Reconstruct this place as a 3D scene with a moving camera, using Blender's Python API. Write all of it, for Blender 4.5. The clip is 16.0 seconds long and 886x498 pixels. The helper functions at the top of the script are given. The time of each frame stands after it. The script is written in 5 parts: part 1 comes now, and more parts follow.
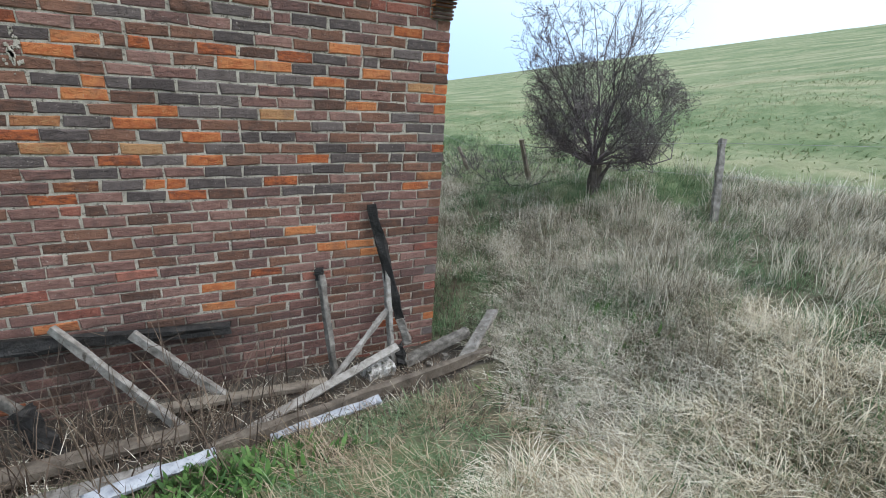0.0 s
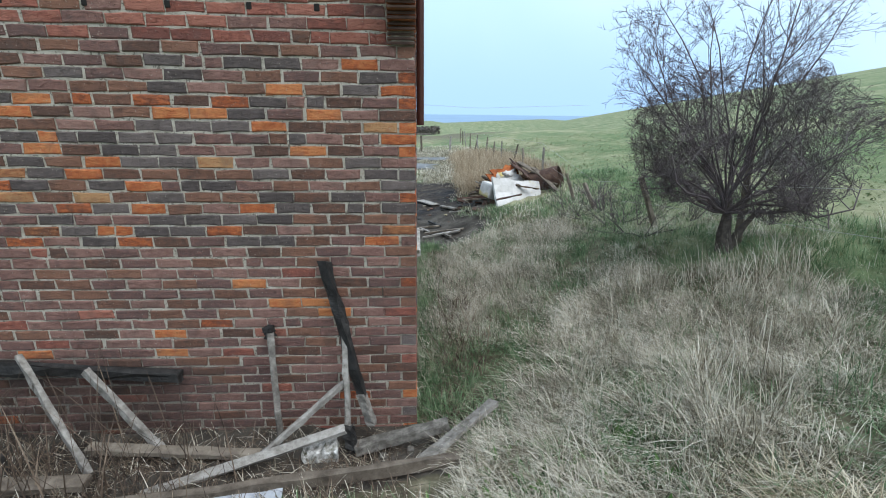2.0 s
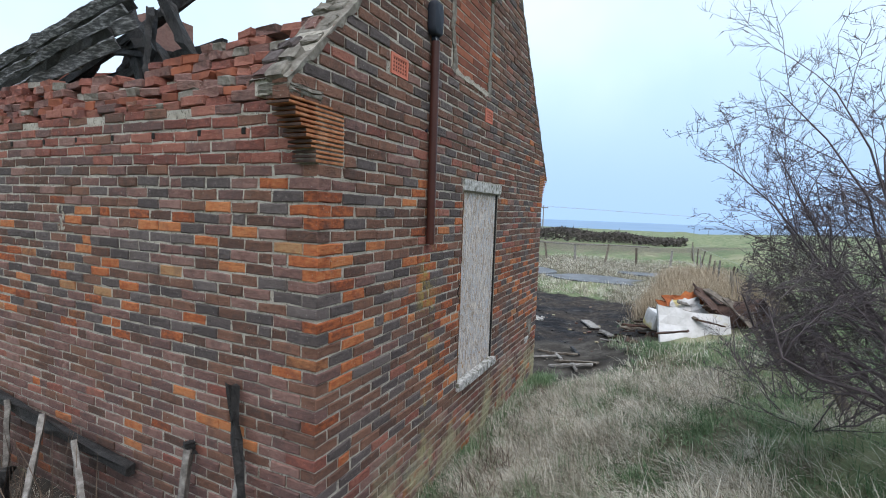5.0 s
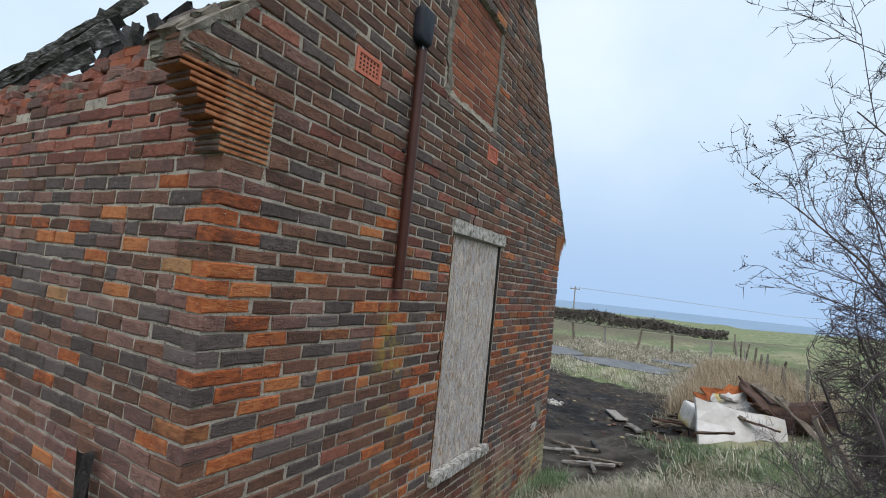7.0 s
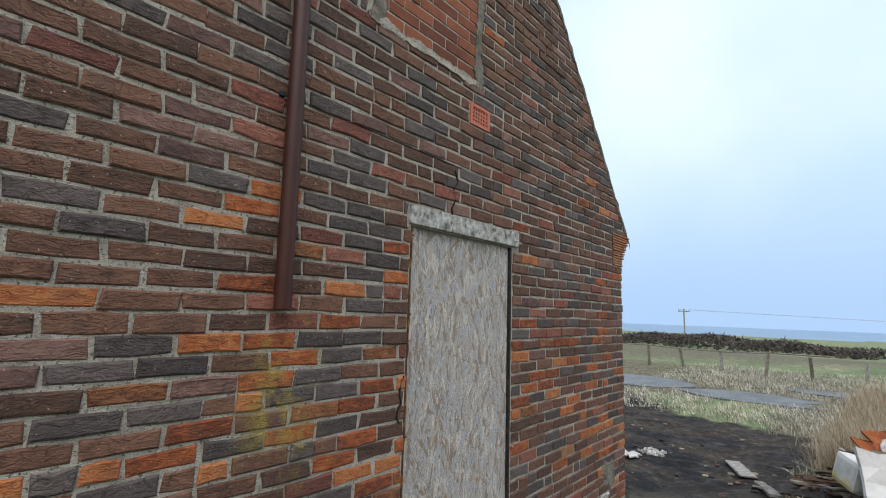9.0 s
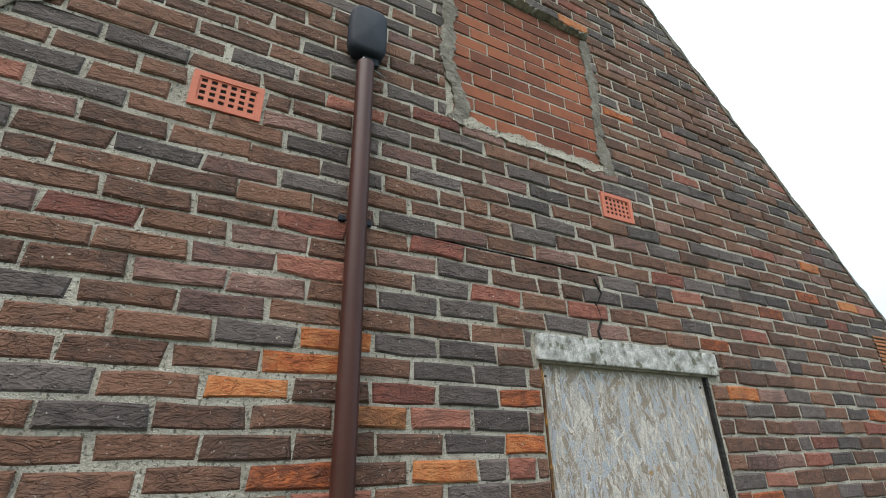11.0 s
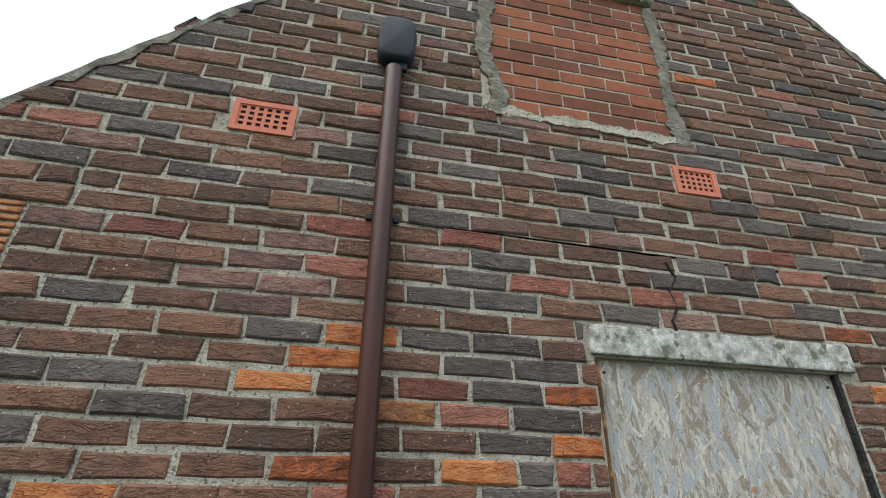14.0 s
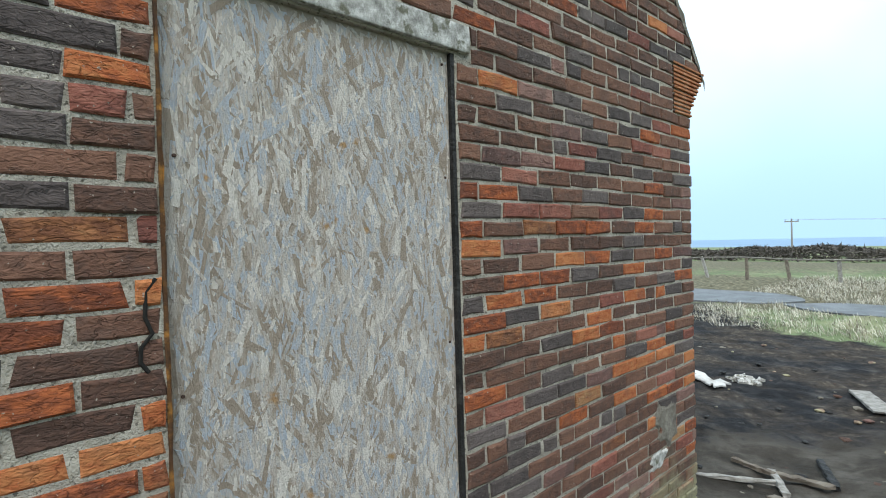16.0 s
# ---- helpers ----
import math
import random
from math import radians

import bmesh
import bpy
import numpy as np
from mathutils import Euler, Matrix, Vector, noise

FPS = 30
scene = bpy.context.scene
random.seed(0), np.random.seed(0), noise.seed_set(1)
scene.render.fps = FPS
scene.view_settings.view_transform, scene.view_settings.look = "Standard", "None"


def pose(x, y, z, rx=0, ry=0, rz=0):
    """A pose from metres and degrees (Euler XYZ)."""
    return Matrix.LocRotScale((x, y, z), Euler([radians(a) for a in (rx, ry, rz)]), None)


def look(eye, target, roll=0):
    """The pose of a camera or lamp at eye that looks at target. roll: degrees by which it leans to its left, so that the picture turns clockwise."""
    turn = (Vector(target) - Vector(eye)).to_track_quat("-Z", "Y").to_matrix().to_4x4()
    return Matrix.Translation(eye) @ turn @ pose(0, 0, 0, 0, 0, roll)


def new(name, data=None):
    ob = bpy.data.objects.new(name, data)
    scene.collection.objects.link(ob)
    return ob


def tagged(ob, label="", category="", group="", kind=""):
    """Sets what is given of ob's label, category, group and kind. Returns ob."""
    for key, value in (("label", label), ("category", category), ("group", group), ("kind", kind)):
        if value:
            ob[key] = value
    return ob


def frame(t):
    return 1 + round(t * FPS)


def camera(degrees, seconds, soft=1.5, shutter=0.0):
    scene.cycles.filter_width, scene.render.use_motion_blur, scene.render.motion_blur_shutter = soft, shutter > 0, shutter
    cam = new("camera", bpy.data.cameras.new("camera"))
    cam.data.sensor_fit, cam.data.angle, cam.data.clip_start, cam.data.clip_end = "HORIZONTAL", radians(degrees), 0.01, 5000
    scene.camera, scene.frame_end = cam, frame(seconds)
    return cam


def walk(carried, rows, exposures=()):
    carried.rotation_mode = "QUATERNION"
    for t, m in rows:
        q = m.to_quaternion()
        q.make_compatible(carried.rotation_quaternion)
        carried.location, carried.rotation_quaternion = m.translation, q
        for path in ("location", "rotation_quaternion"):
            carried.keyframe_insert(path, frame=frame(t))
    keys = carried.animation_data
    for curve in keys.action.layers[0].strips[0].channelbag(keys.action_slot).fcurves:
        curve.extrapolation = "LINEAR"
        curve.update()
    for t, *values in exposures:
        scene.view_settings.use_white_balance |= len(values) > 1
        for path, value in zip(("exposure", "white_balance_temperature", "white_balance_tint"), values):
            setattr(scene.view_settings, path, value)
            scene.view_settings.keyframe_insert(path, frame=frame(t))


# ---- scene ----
cam = camera(86.6, 16.0, 1.0)
METRES, EYE, TILT, LEAN, TURN = 8.0, 1.5, 0.0, 0.0, -28.4
ROWS = [
    (0.0, 0.0, 0.0, 0.0, 1.24, -19.03, -3.59),
    (0.5, 0.0517, 0.0295, 0.0034, 5.32, -19.89, -2.99),
    (1.0, 0.0891, 0.0632, 0.0048, 12.62, -19.9, -1.77),
    (1.5, 0.1289, 0.1014, 0.0095, 19.18, -18.46, -1.16),
    (2.0, 0.1733, 0.138, 0.0127, 25.28, -16.68, -0.7),
    (2.5, 0.2031, 0.1756, 0.0118, 30.03, -15.79, -0.6),
    (3.0, 0.2291, 0.2215, 0.0151, 33.35, -13.06, -2.94),
    (3.5, 0.2573, 0.2659, 0.0114, 39.06, -9.78, -4.01),
    (4.0, 0.2746, 0.3065, 0.0097, 45.46, -9.51, -3.31),
    (4.5, 0.287, 0.3346, 0.0151, 50.06, -8.31, -2.65),
    (5.0, 0.3011, 0.3506, 0.0284, 54.18, -4.78, -2.01),
    (7.5, 0.2315, 0.4831, -0.0032, 58.74, 4.66, -5.44),
    (8.0, 0.21, 0.5263, -0.006, 60.78, 4.9, -3.87),
    (10.5, 0.1033, 0.6486, 0.0063, 86.56, 18.13, -0.22),
    (11.0, 0.0942, 0.6453, 0.0111, 91.13, 24.01, 0.91),
    (11.5, 0.0933, 0.6477, 0.0155, 95.68, 28.1, 1.47),
    (12.0, 0.0911, 0.6497, 0.0172, 98.58, 30.77, 1.37),
    (12.5, 0.0892, 0.6522, 0.012, 99.71, 32.54, 0.6),
    (13.0, 0.0873, 0.657, 0.0075, 100.28, 31.22, 0.16),
    (13.5, 0.0816, 0.6715, 0.0051, 103.24, 29.07, -0.91),
    (14.0, 0.0764, 0.6831, 0.0024, 106.93, 26.67, -1.19),
    (14.5, 0.0756, 0.6869, 0.0004, 110.12, 23.64, -1.62),
    (15.0, 0.072, 0.688, -0.006, 107.99, 17.78, -1.69),
    (15.5, 0.0488, 0.7086, -0.0173, 94.26, 7.7, 0.73),
    (16.0, 0.0301, 0.7416, -0.0353, 79.0, -0.9, 1.66),
]
walk(cam, [(t, pose(0, 0, EYE, TILT, LEAN, TURN) @ pose(METRES * x, METRES * y, METRES * z, 90 + pitch, roll, yaw)) for t, x, y, z, yaw, pitch, roll in ROWS],
     [(0.0, 0.85, 6250, 14), (1.5, 0.8, 6200, 12), (2.5, 0.65, 6100, 11), (3.5, 0.55, 6100, 11), (5.0, 0.6, 6200, 16), (7.3, 0.3, 6600, 16), (8.2, 0.3, 6600, 16),
      (10.3, 0.9, 6550, 12), (11.0, 1.0, 6600, 11), (11.5, 0.85, 6600, 11), (12.0, 0.35, 6600, 10), (12.5, 0.05, 6500, 9), (13.0, 0.25, 6650, 10), (13.5, 0.55, 6700, 10),
      (14.0, 0.95, 6600, 10), (14.5, 1.35, 6350, 8), (15.0, 1.42, 6300, 8), (15.5, 1.4, 6250, 8), (16.0, 0.85, 6350, 8)])

# ---- world and light ----
world = bpy.data.worlds.new("overcast_sky")
scene.world = world
world.use_nodes = True
wn, wl = world.node_tree.nodes, world.node_tree.links
wn.clear()
sky = wn.new("ShaderNodeTexSky")
sky.sky_type, sky.sun_disc = "NISHITA", False
sky.sun_elevation, sky.sun_rotation = radians(58), radians(150)
sky.air_density, sky.dust_density, sky.ozone_density = 1.0, 4.0, 1.5
cloud_pos = wn.new("ShaderNodeTexCoord")
cloud = wn.new("ShaderNodeTexNoise")
cloud.inputs["Scale"].default_value, cloud.inputs["Detail"].default_value = 2.2, 4
cloud_ramp = wn.new("ShaderNodeValToRGB")
cloud_ramp.color_ramp.elements[0].position, cloud_ramp.color_ramp.elements[0].color = 0.3, (5.5, 7.6, 9.2, 1)
cloud_ramp.color_ramp.elements[1].position, cloud_ramp.color_ramp.elements[1].color = 0.72, (8.0, 9.5, 10.2, 1)
sky_mix = wn.new("ShaderNodeMixRGB")
sky_mix.inputs[0].default_value = 0.8
sky_out, sky_bg = wn.new("ShaderNodeOutputWorld"), wn.new("ShaderNodeBackground")
sky_bg.inputs["Strength"].default_value = 0.10
wl.new(cloud_pos.outputs["Generated"], cloud.inputs["Vector"])
wl.new(cloud.outputs["Fac"], cloud_ramp.inputs[0])
wl.new(sky.outputs[0], sky_mix.inputs[1])
wl.new(cloud_ramp.outputs[0], sky_mix.inputs[2])
way = wn.new("ShaderNodeSeparateXYZ")
wl.new(cloud_pos.outputs["Generated"], way.inputs[0])


def sky_band(src, a, b):
    ease = wn.new("ShaderNodeMapRange")
    ease.interpolation_type = "SMOOTHSTEP"
    ease.inputs["From Min"].default_value, ease.inputs["From Max"].default_value = a, b
    wl.new(src, ease.inputs["Value"])
    return ease.outputs[0]


# Blue-grey rain cloud low over the sea to the north.
north = wn.new("ShaderNodeMath")
north.operation = "MULTIPLY"
wl.new(sky_band(way.outputs["Z"], 0.42, -0.02), north.inputs[0]), wl.new(sky_band(way.outputs["Y"], 0.45, 0.95), north.inputs[1])
sky_sea = wn.new("ShaderNodeMixRGB")
sky_sea.inputs[2].default_value = (3.3, 5.0, 7.2, 1)
wl.new(north.outputs[0], sky_sea.inputs[0]), wl.new(sky_mix.outputs[0], sky_sea.inputs[1])
wl.new(sky_sea.outputs[0], sky_bg.inputs["Color"])
wl.new(sky_bg.outputs[0], sky_out.inputs["Surface"])
sun = new("sun", bpy.data.lights.new("sun", "SUN"))
sun.data.energy, sun.data.angle, sun.data.color = 1.75, radians(60), (1.0, 0.96, 0.9)
sun.matrix_world = look((24, -20, 55), (0, 5, 0))


# ---- materials ----
def add_stains(n, l, geo, col):
    """Yellow algae run under the pipe's end, and pale salt blooms in patches over the brickwork."""
    def band(src, a, b):
        r = n.new("ShaderNodeMapRange")
        r.interpolation_type = "SMOOTHSTEP"
        r.inputs["From Min"].default_value, r.inputs["From Max"].default_value = a, b
        l.new(src, r.inputs["Value"])
        return r.outputs[0]

    def times(a, b):
        m = n.new("ShaderNodeMath")
        m.operation = "MULTIPLY"
        l.new(a, m.inputs[0]), l.new(b, m.inputs[1])
        return m.outputs[0]

    def blot(scale, a, b, squash):
        mp = n.new("ShaderNodeMapping")
        mp.inputs["Scale"].default_value = squash
        l.new(geo.outputs["Position"], mp.inputs["Vector"])
        t = n.new("ShaderNodeTexNoise")
        t.inputs["Scale"].default_value, t.inputs["Detail"].default_value, t.inputs["Roughness"].default_value = scale, 7, 0.7
        l.new(mp.outputs[0], t.inputs["Vector"])
        return band(t.outputs["Fac"], a, b)

    def lay(fac, under_col, rgb):
        m = n.new("ShaderNodeMixRGB")
        m.inputs[2].default_value = (*rgb, 1)
        l.new(fac, m.inputs[0]), l.new(under_col, m.inputs[1])
        return m.outputs[0]
    xyz = n.new("ShaderNodeSeparateXYZ")
    l.new(geo.outputs["Position"], xyz.inputs[0])
    y, z = xyz.outputs["Y"], xyz.outputs["Z"]
    run = times(times(band(y, 4.42, 4.6), band(y, 4.86, 4.66)), times(band(z, 1.50, 1.30), blot(6, 0.48, 0.68, (1, 1, 0.8))))
    col = lay(run, col, (0.30, 0.23, 0.055))
    foot = times(band(y, 3.5, 4.2), times(band(z, 0.1, -0.45), blot(3, 0.42, 0.62, (1, 1, 0.8))))
    col = lay(foot, col, (0.30, 0.28, 0.17))
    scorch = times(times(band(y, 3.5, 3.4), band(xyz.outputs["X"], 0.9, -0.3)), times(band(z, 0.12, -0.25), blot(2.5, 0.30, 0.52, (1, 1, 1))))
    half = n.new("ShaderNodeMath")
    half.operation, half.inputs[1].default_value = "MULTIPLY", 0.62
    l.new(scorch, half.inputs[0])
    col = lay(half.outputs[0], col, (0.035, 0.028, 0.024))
    bloom = blot(1.6, 0.66, 0.76, (1, 1, 1))
    col = lay(times(bloom, blot(25, 0.5, 0.65, (1, 1, 1))), col, (0.40, 0.35, 0.31))
    return col


def material(name, colours, scale=8.0, rough=0.85, bump=0.3, bump_scale=60.0, vary="", spread=0.25, metal=0.0, stretch=(1, 1, 1),
             spots=None, spot_scale=40.0, spot_edge=0.68, leafy=0.0, stains=False):
    """A noise-mottled surface: colours run over a ramp; vary: object or island for a shade of its own to each piece; spots: specks of another colour."""
    m = bpy.data.materials.new(name)
    m.use_nodes = True
    n, l = m.node_tree.nodes, m.node_tree.links
    b = n["Principled BSDF"]
    b.inputs["Metallic"].default_value = metal
    co = n.new("ShaderNodeTexCoord")
    src = n.new("ShaderNodeMapping")
    src.inputs["Scale"].default_value = stretch
    geo = n.new("ShaderNodeNewGeometry")
    l.new(geo.outputs["Position"], src.inputs["Vector"])
    t = n.new("ShaderNodeTexNoise")
    t.inputs["Scale"].default_value, t.inputs["Detail"].default_value, t.inputs["Roughness"].default_value = scale, 6, 0.65
    l.new(src.outputs[0], t.inputs["Vector"])
    fac = t.outputs["Fac"]
    if vary:
        rnd = n.new("ShaderNodeObjectInfo").outputs["Random"] if vary == "object" else geo.outputs["Random Per Island"]
        mr = n.new("ShaderNodeMapRange")
        mr.inputs["To Min"].default_value, mr.inputs["To Max"].default_value = -spread, spread
        l.new(rnd, mr.inputs["Value"])
        add = n.new("ShaderNodeMath")
        l.new(fac, add.inputs[0]), l.new(mr.outputs[0], add.inputs[1])
        fac = add.outputs[0]
    ramp = n.new("ShaderNodeValToRGB")
    e = ramp.color_ramp.elements
    while len(e) < len(colours):
        e.new(0.5)
    for i, c in enumerate(colours):
        e[i].position = 0.28 + 0.44 * i / max(1, len(colours) - 1)
        e[i].color = (*c, 1)
    l.new(fac, ramp.inputs[0])
    col = ramp.outputs[0]
    if spots:
        s = n.new("ShaderNodeTexNoise")
        s.inputs["Scale"].default_value, s.inputs["Detail"].default_value = spot_scale, 5
        l.new(geo.outputs["Position"], s.inputs["Vector"])
        sr = n.new("ShaderNodeMapRange")
        sr.inputs["From Min"].default_value, sr.inputs["From Max"].default_value = spot_edge, spot_edge + 0.06
        l.new(s.outputs["Fac"], sr.inputs["Value"])
        mix = n.new("ShaderNodeMixRGB")
        mix.inputs[2].default_value = (*spots, 1)
        l.new(sr.outputs[0], mix.inputs[0]), l.new(col, mix.inputs[1])
        col = mix.outputs[0]
    crease = None
    if stains and vary:
        t3 = n.new("ShaderNodeTexNoise")
        t3.inputs["Scale"].default_value, t3.inputs["Detail"].default_value, t3.inputs["Distortion"].default_value = 11, 4, 0.9
        mp3 = n.new("ShaderNodeMapping")
        mp3.inputs["Scale"].default_value = (1, 1, 2.8)
        l.new(geo.outputs["Position"], mp3.inputs["Vector"]), l.new(mp3.outputs[0], t3.inputs["Vector"])
        gap = n.new("ShaderNodeMath")
        gap.operation = "SUBTRACT"
        gap.inputs[1].default_value = 0.5
        l.new(t3.outputs["Fac"], gap.inputs[0])
        mag = n.new("ShaderNodeMath")
        mag.operation = "ABSOLUTE"
        l.new(gap.outputs[0], mag.inputs[0])
        cr = n.new("ShaderNodeMapRange")
        cr.inputs["From Max"].default_value, cr.inputs["To Min"].default_value = 0.022, 0.45
        l.new(mag.outputs[0], cr.inputs["Value"])
        crease = cr.outputs[0]
        dark = n.new("ShaderNodeMixRGB")
        dark.blend_type, dark.inputs[0].default_value = "MULTIPLY", 0.16
        l.new(col, dark.inputs[1]), l.new(crease, dark.inputs[2])
        col = dark.outputs[0]
        flash = n.new("ShaderNodeTexNoise")
        flash.inputs["Scale"].default_value, flash.inputs["Detail"].default_value = 7.5, 5
        l.new(geo.outputs["Position"], flash.inputs["Vector"])
        burn = n.new("ShaderNodeMapRange")
        burn.inputs["From Min"].default_value, burn.inputs["From Max"].default_value, burn.inputs["To Max"].default_value = 0.54, 0.66, 0.35
        l.new(flash.outputs["Fac"], burn.inputs["Value"])
        kiln = n.new("ShaderNodeMixRGB")
        kiln.inputs[2].default_value = (0.07, 0.054, 0.048, 1)
        l.new(burn.outputs[0], kiln.inputs[0]), l.new(col, kiln.inputs[1])
        col = kiln.outputs[0]
    if stains:
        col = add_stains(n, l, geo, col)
    l.new(col, b.inputs["Base Color"])
    if leafy:
        tr = n.new("ShaderNodeBsdfTranslucent")
        ms = n.new("ShaderNodeMixShader")
        ms.inputs[0].default_value = leafy
        l.new(col, tr.inputs["Color"])
        l.new(b.outputs[0], ms.inputs[1]), l.new(tr.outputs[0], ms.inputs[2])
        l.new(ms.outputs[0], n["Material Output"].inputs["Surface"])
    b.inputs["Roughness"].default_value = rough
    b.inputs["Specular IOR Level"].default_value = 0.3
    if bump:
        t2 = n.new("ShaderNodeTexNoise")
        t2.inputs["Scale"].default_value, t2.inputs["Detail"].default_value, t2.inputs["Distortion"].default_value = bump_scale, 7, 1.2
        l.new(src.outputs[0], t2.inputs["Vector"])
        bp = n.new("ShaderNodeBump")
        bp.inputs["Strength"].default_value, bp.inputs["Distance"].default_value = bump, 0.012
        tall = t2.outputs["Fac"]
        if crease:
            both = n.new("ShaderNodeMath")
            l.new(tall, both.inputs[0]), l.new(crease, both.inputs[1])
            tall = both.outputs[0]
        l.new(tall, bp.inputs["Height"])
        l.new(bp.outputs[0], b.inputs["Normal"])
    return m


BRICK = {
    "mauve": [(0.115, 0.068, 0.060), (0.172, 0.091, 0.075), (0.235, 0.135, 0.11)],
    "brown": [(0.088, 0.050, 0.038), (0.138, 0.070, 0.048), (0.190, 0.096, 0.064)],
    "charcoal": [(0.064, 0.051, 0.048), (0.095, 0.076, 0.071), (0.132, 0.106, 0.098)],
    "orange": [(0.16, 0.050, 0.026), (0.35, 0.098, 0.034), (0.44, 0.17, 0.065)],
    "red": [(0.14, 0.054, 0.042), (0.225, 0.079, 0.056), (0.29, 0.12, 0.085)],
    "ochre": [(0.15, 0.060, 0.032), (0.29, 0.12, 0.052), (0.36, 0.20, 0.095)],
}
BRICK_MAT = {}
for key, cols in BRICK.items():
    for vary in ("object", "island"):
        BRICK_MAT[key, vary] = material("brick_" + key + "_" + vary, cols, 24, 0.92, 0.8, 48, vary, 0.24, stretch=(1, 1, 1.9), stains=True,
                                        spots=(0.36, 0.32, 0.27), spot_scale=95, spot_edge=0.67)
MORTAR = material("mortar", [(0.24, 0.215, 0.175), (0.40, 0.365, 0.305), (0.50, 0.465, 0.395)], 14, 0.95, 1.0, 110, stains=True, spots=(0.15, 0.135, 0.11), spot_scale=75, spot_edge=0.58)
MORTAR_DARK = material("cement_fillet", [(0.085, 0.075, 0.06), (0.17, 0.152, 0.125), (0.28, 0.26, 0.22)], 18, 0.95, 1.0, 60)
TILE_ORANGE = material("clay_tile", [(0.16, 0.065, 0.036), (0.34, 0.13, 0.055), (0.42, 0.22, 0.12)], 18, 0.9, 0.5, 80, "island", 0.25)
INFILL = material("infill_brick", [(0.13, 0.045, 0.027), (0.20, 0.064, 0.034), (0.26, 0.085, 0.043)], 12, 0.9, 0.35, 90, "object", 0.25)
TERRACOTTA = material("terracotta", [(0.42, 0.13, 0.085), (0.52, 0.17, 0.11)], 20, 0.85, 0.2, 120)
# Near-black colour that paints the shade inside holes and cracks.
DARK_HOLE = material("soot_void", [(0.01, 0.009, 0.008), (0.02, 0.018, 0.016)], 8, 1.0, 0)
CONCRETE = material("weathered_concrete", [(0.10, 0.10, 0.085), (0.36, 0.35, 0.325), (0.70, 0.69, 0.67)], 24, 0.9, 0.6, 130, spots=(0.13, 0.125, 0.09), spot_scale=17, spot_edge=0.57)
OSB = material("strand_board_base", [(0.26, 0.22, 0.18), (0.42, 0.37, 0.32)], 45, 0.8, 0.5, 90)
STRAND = material("strand_board_flake", [(0.36, 0.29, 0.225), (0.49, 0.42, 0.355), (0.57, 0.515, 0.46), (0.47, 0.455, 0.45), (0.45, 0.49, 0.55), (0.54, 0.52, 0.505), (0.52, 0.455, 0.39), (0.70, 0.645, 0.58)], 7, 0.75, 1.0, 110, "island", 0.30, stretch=(1, 3, 0.7),
                  spots=(0.44, 0.27, 0.13), spot_scale=12, spot_edge=0.69)
BROWN_PLASTIC = material("brown_plastic", [(0.042, 0.014, 0.010), (0.062, 0.021, 0.015)], 5, 0.42, 0.08, 40)
BLACK_PLASTIC = material("black_plastic", [(0.010, 0.014, 0.022), (0.018, 0.023, 0.033)], 7, 0.72, 0.1, 50)
WOOD_GREY = material("weathered_timber", [(0.075, 0.068, 0.058), (0.19, 0.175, 0.155), (0.33, 0.315, 0.29)], 16, 0.85, 0.8, 70, "object", 0.15, stretch=(1, 1, 1), spots=(0.06, 0.05, 0.04), spot_scale=14)
WOOD_TAN = material("old_timber", [(0.065, 0.052, 0.040), (0.14, 0.116, 0.092), (0.23, 0.20, 0.16)], 9, 0.85, 0.6, 60, "object", 0.15)
CHAR_AND_SHADE = material("charred_timber", [(0.006, 0.006, 0.006), (0.017, 0.016, 0.015), (0.045, 0.042, 0.04)], 20, 0.65, 1.0, 45)
CHAR_GREY = material("ash_grey_timber", [(0.015, 0.015, 0.015), (0.09, 0.088, 0.088), (0.42, 0.41, 0.41)], 12, 0.7, 1.0, 40, stretch=(1, 1, 4))
WHITE = material("white_sheet", [(0.30, 0.29, 0.27), (0.48, 0.47, 0.455), (0.58, 0.57, 0.555)], 3, 0.6, 0.15, 20, spots=(0.40, 0.33, 0.13), spot_scale=2.2, spot_edge=0.58)
ZINC = material("grey_flashing", [(0.16, 0.175, 0.20), (0.34, 0.36, 0.395), (0.46, 0.48, 0.51)], 12, 0.6, 0.3, 40)
RUST = material("rust", [(0.10, 0.035, 0.018), (0.30, 0.09, 0.03), (0.45, 0.16, 0.05)], 7, 0.9, 0.5, 50)
FOAM = material("stained_foam", [(0.035, 0.020, 0.014), (0.09, 0.042, 0.016), (0.42, 0.19, 0.035)], 16, 0.9, 0.5, 50)
RUST_AND_SHADE = material("dark_rust", [(0.03, 0.018, 0.014), (0.07, 0.04, 0.03), (0.11, 0.07, 0.05)], 9, 0.9, 0.5, 50)
BARK = material("bark", [(0.035, 0.028, 0.025), (0.075, 0.062, 0.054), (0.13, 0.115, 0.095)], 25, 0.9, 0.6, 70)
TWIG = material("twig", [(0.06, 0.050, 0.052), (0.125, 0.102, 0.105)], 12, 0.85, 0)
BERRY = material("dark_berry", [(0.03, 0.008, 0.01), (0.06, 0.014, 0.016)], 12, 0.5, 0)
STRAW = material("straw_grass", [(0.14, 0.12, 0.085), (0.38, 0.345, 0.265), (0.56, 0.52, 0.425), (0.76, 0.72, 0.62)], 2.0, 0.85, 0, 1, "island", 0.3, leafy=0.3)
STRAW_PALE = material("pale_straw_grass", [(0.25, 0.21, 0.14), (0.60, 0.53, 0.40), (0.78, 0.71, 0.57), (0.88, 0.83, 0.71)], 2.0, 0.85, 0, 1, "island", 0.3, leafy=0.4)
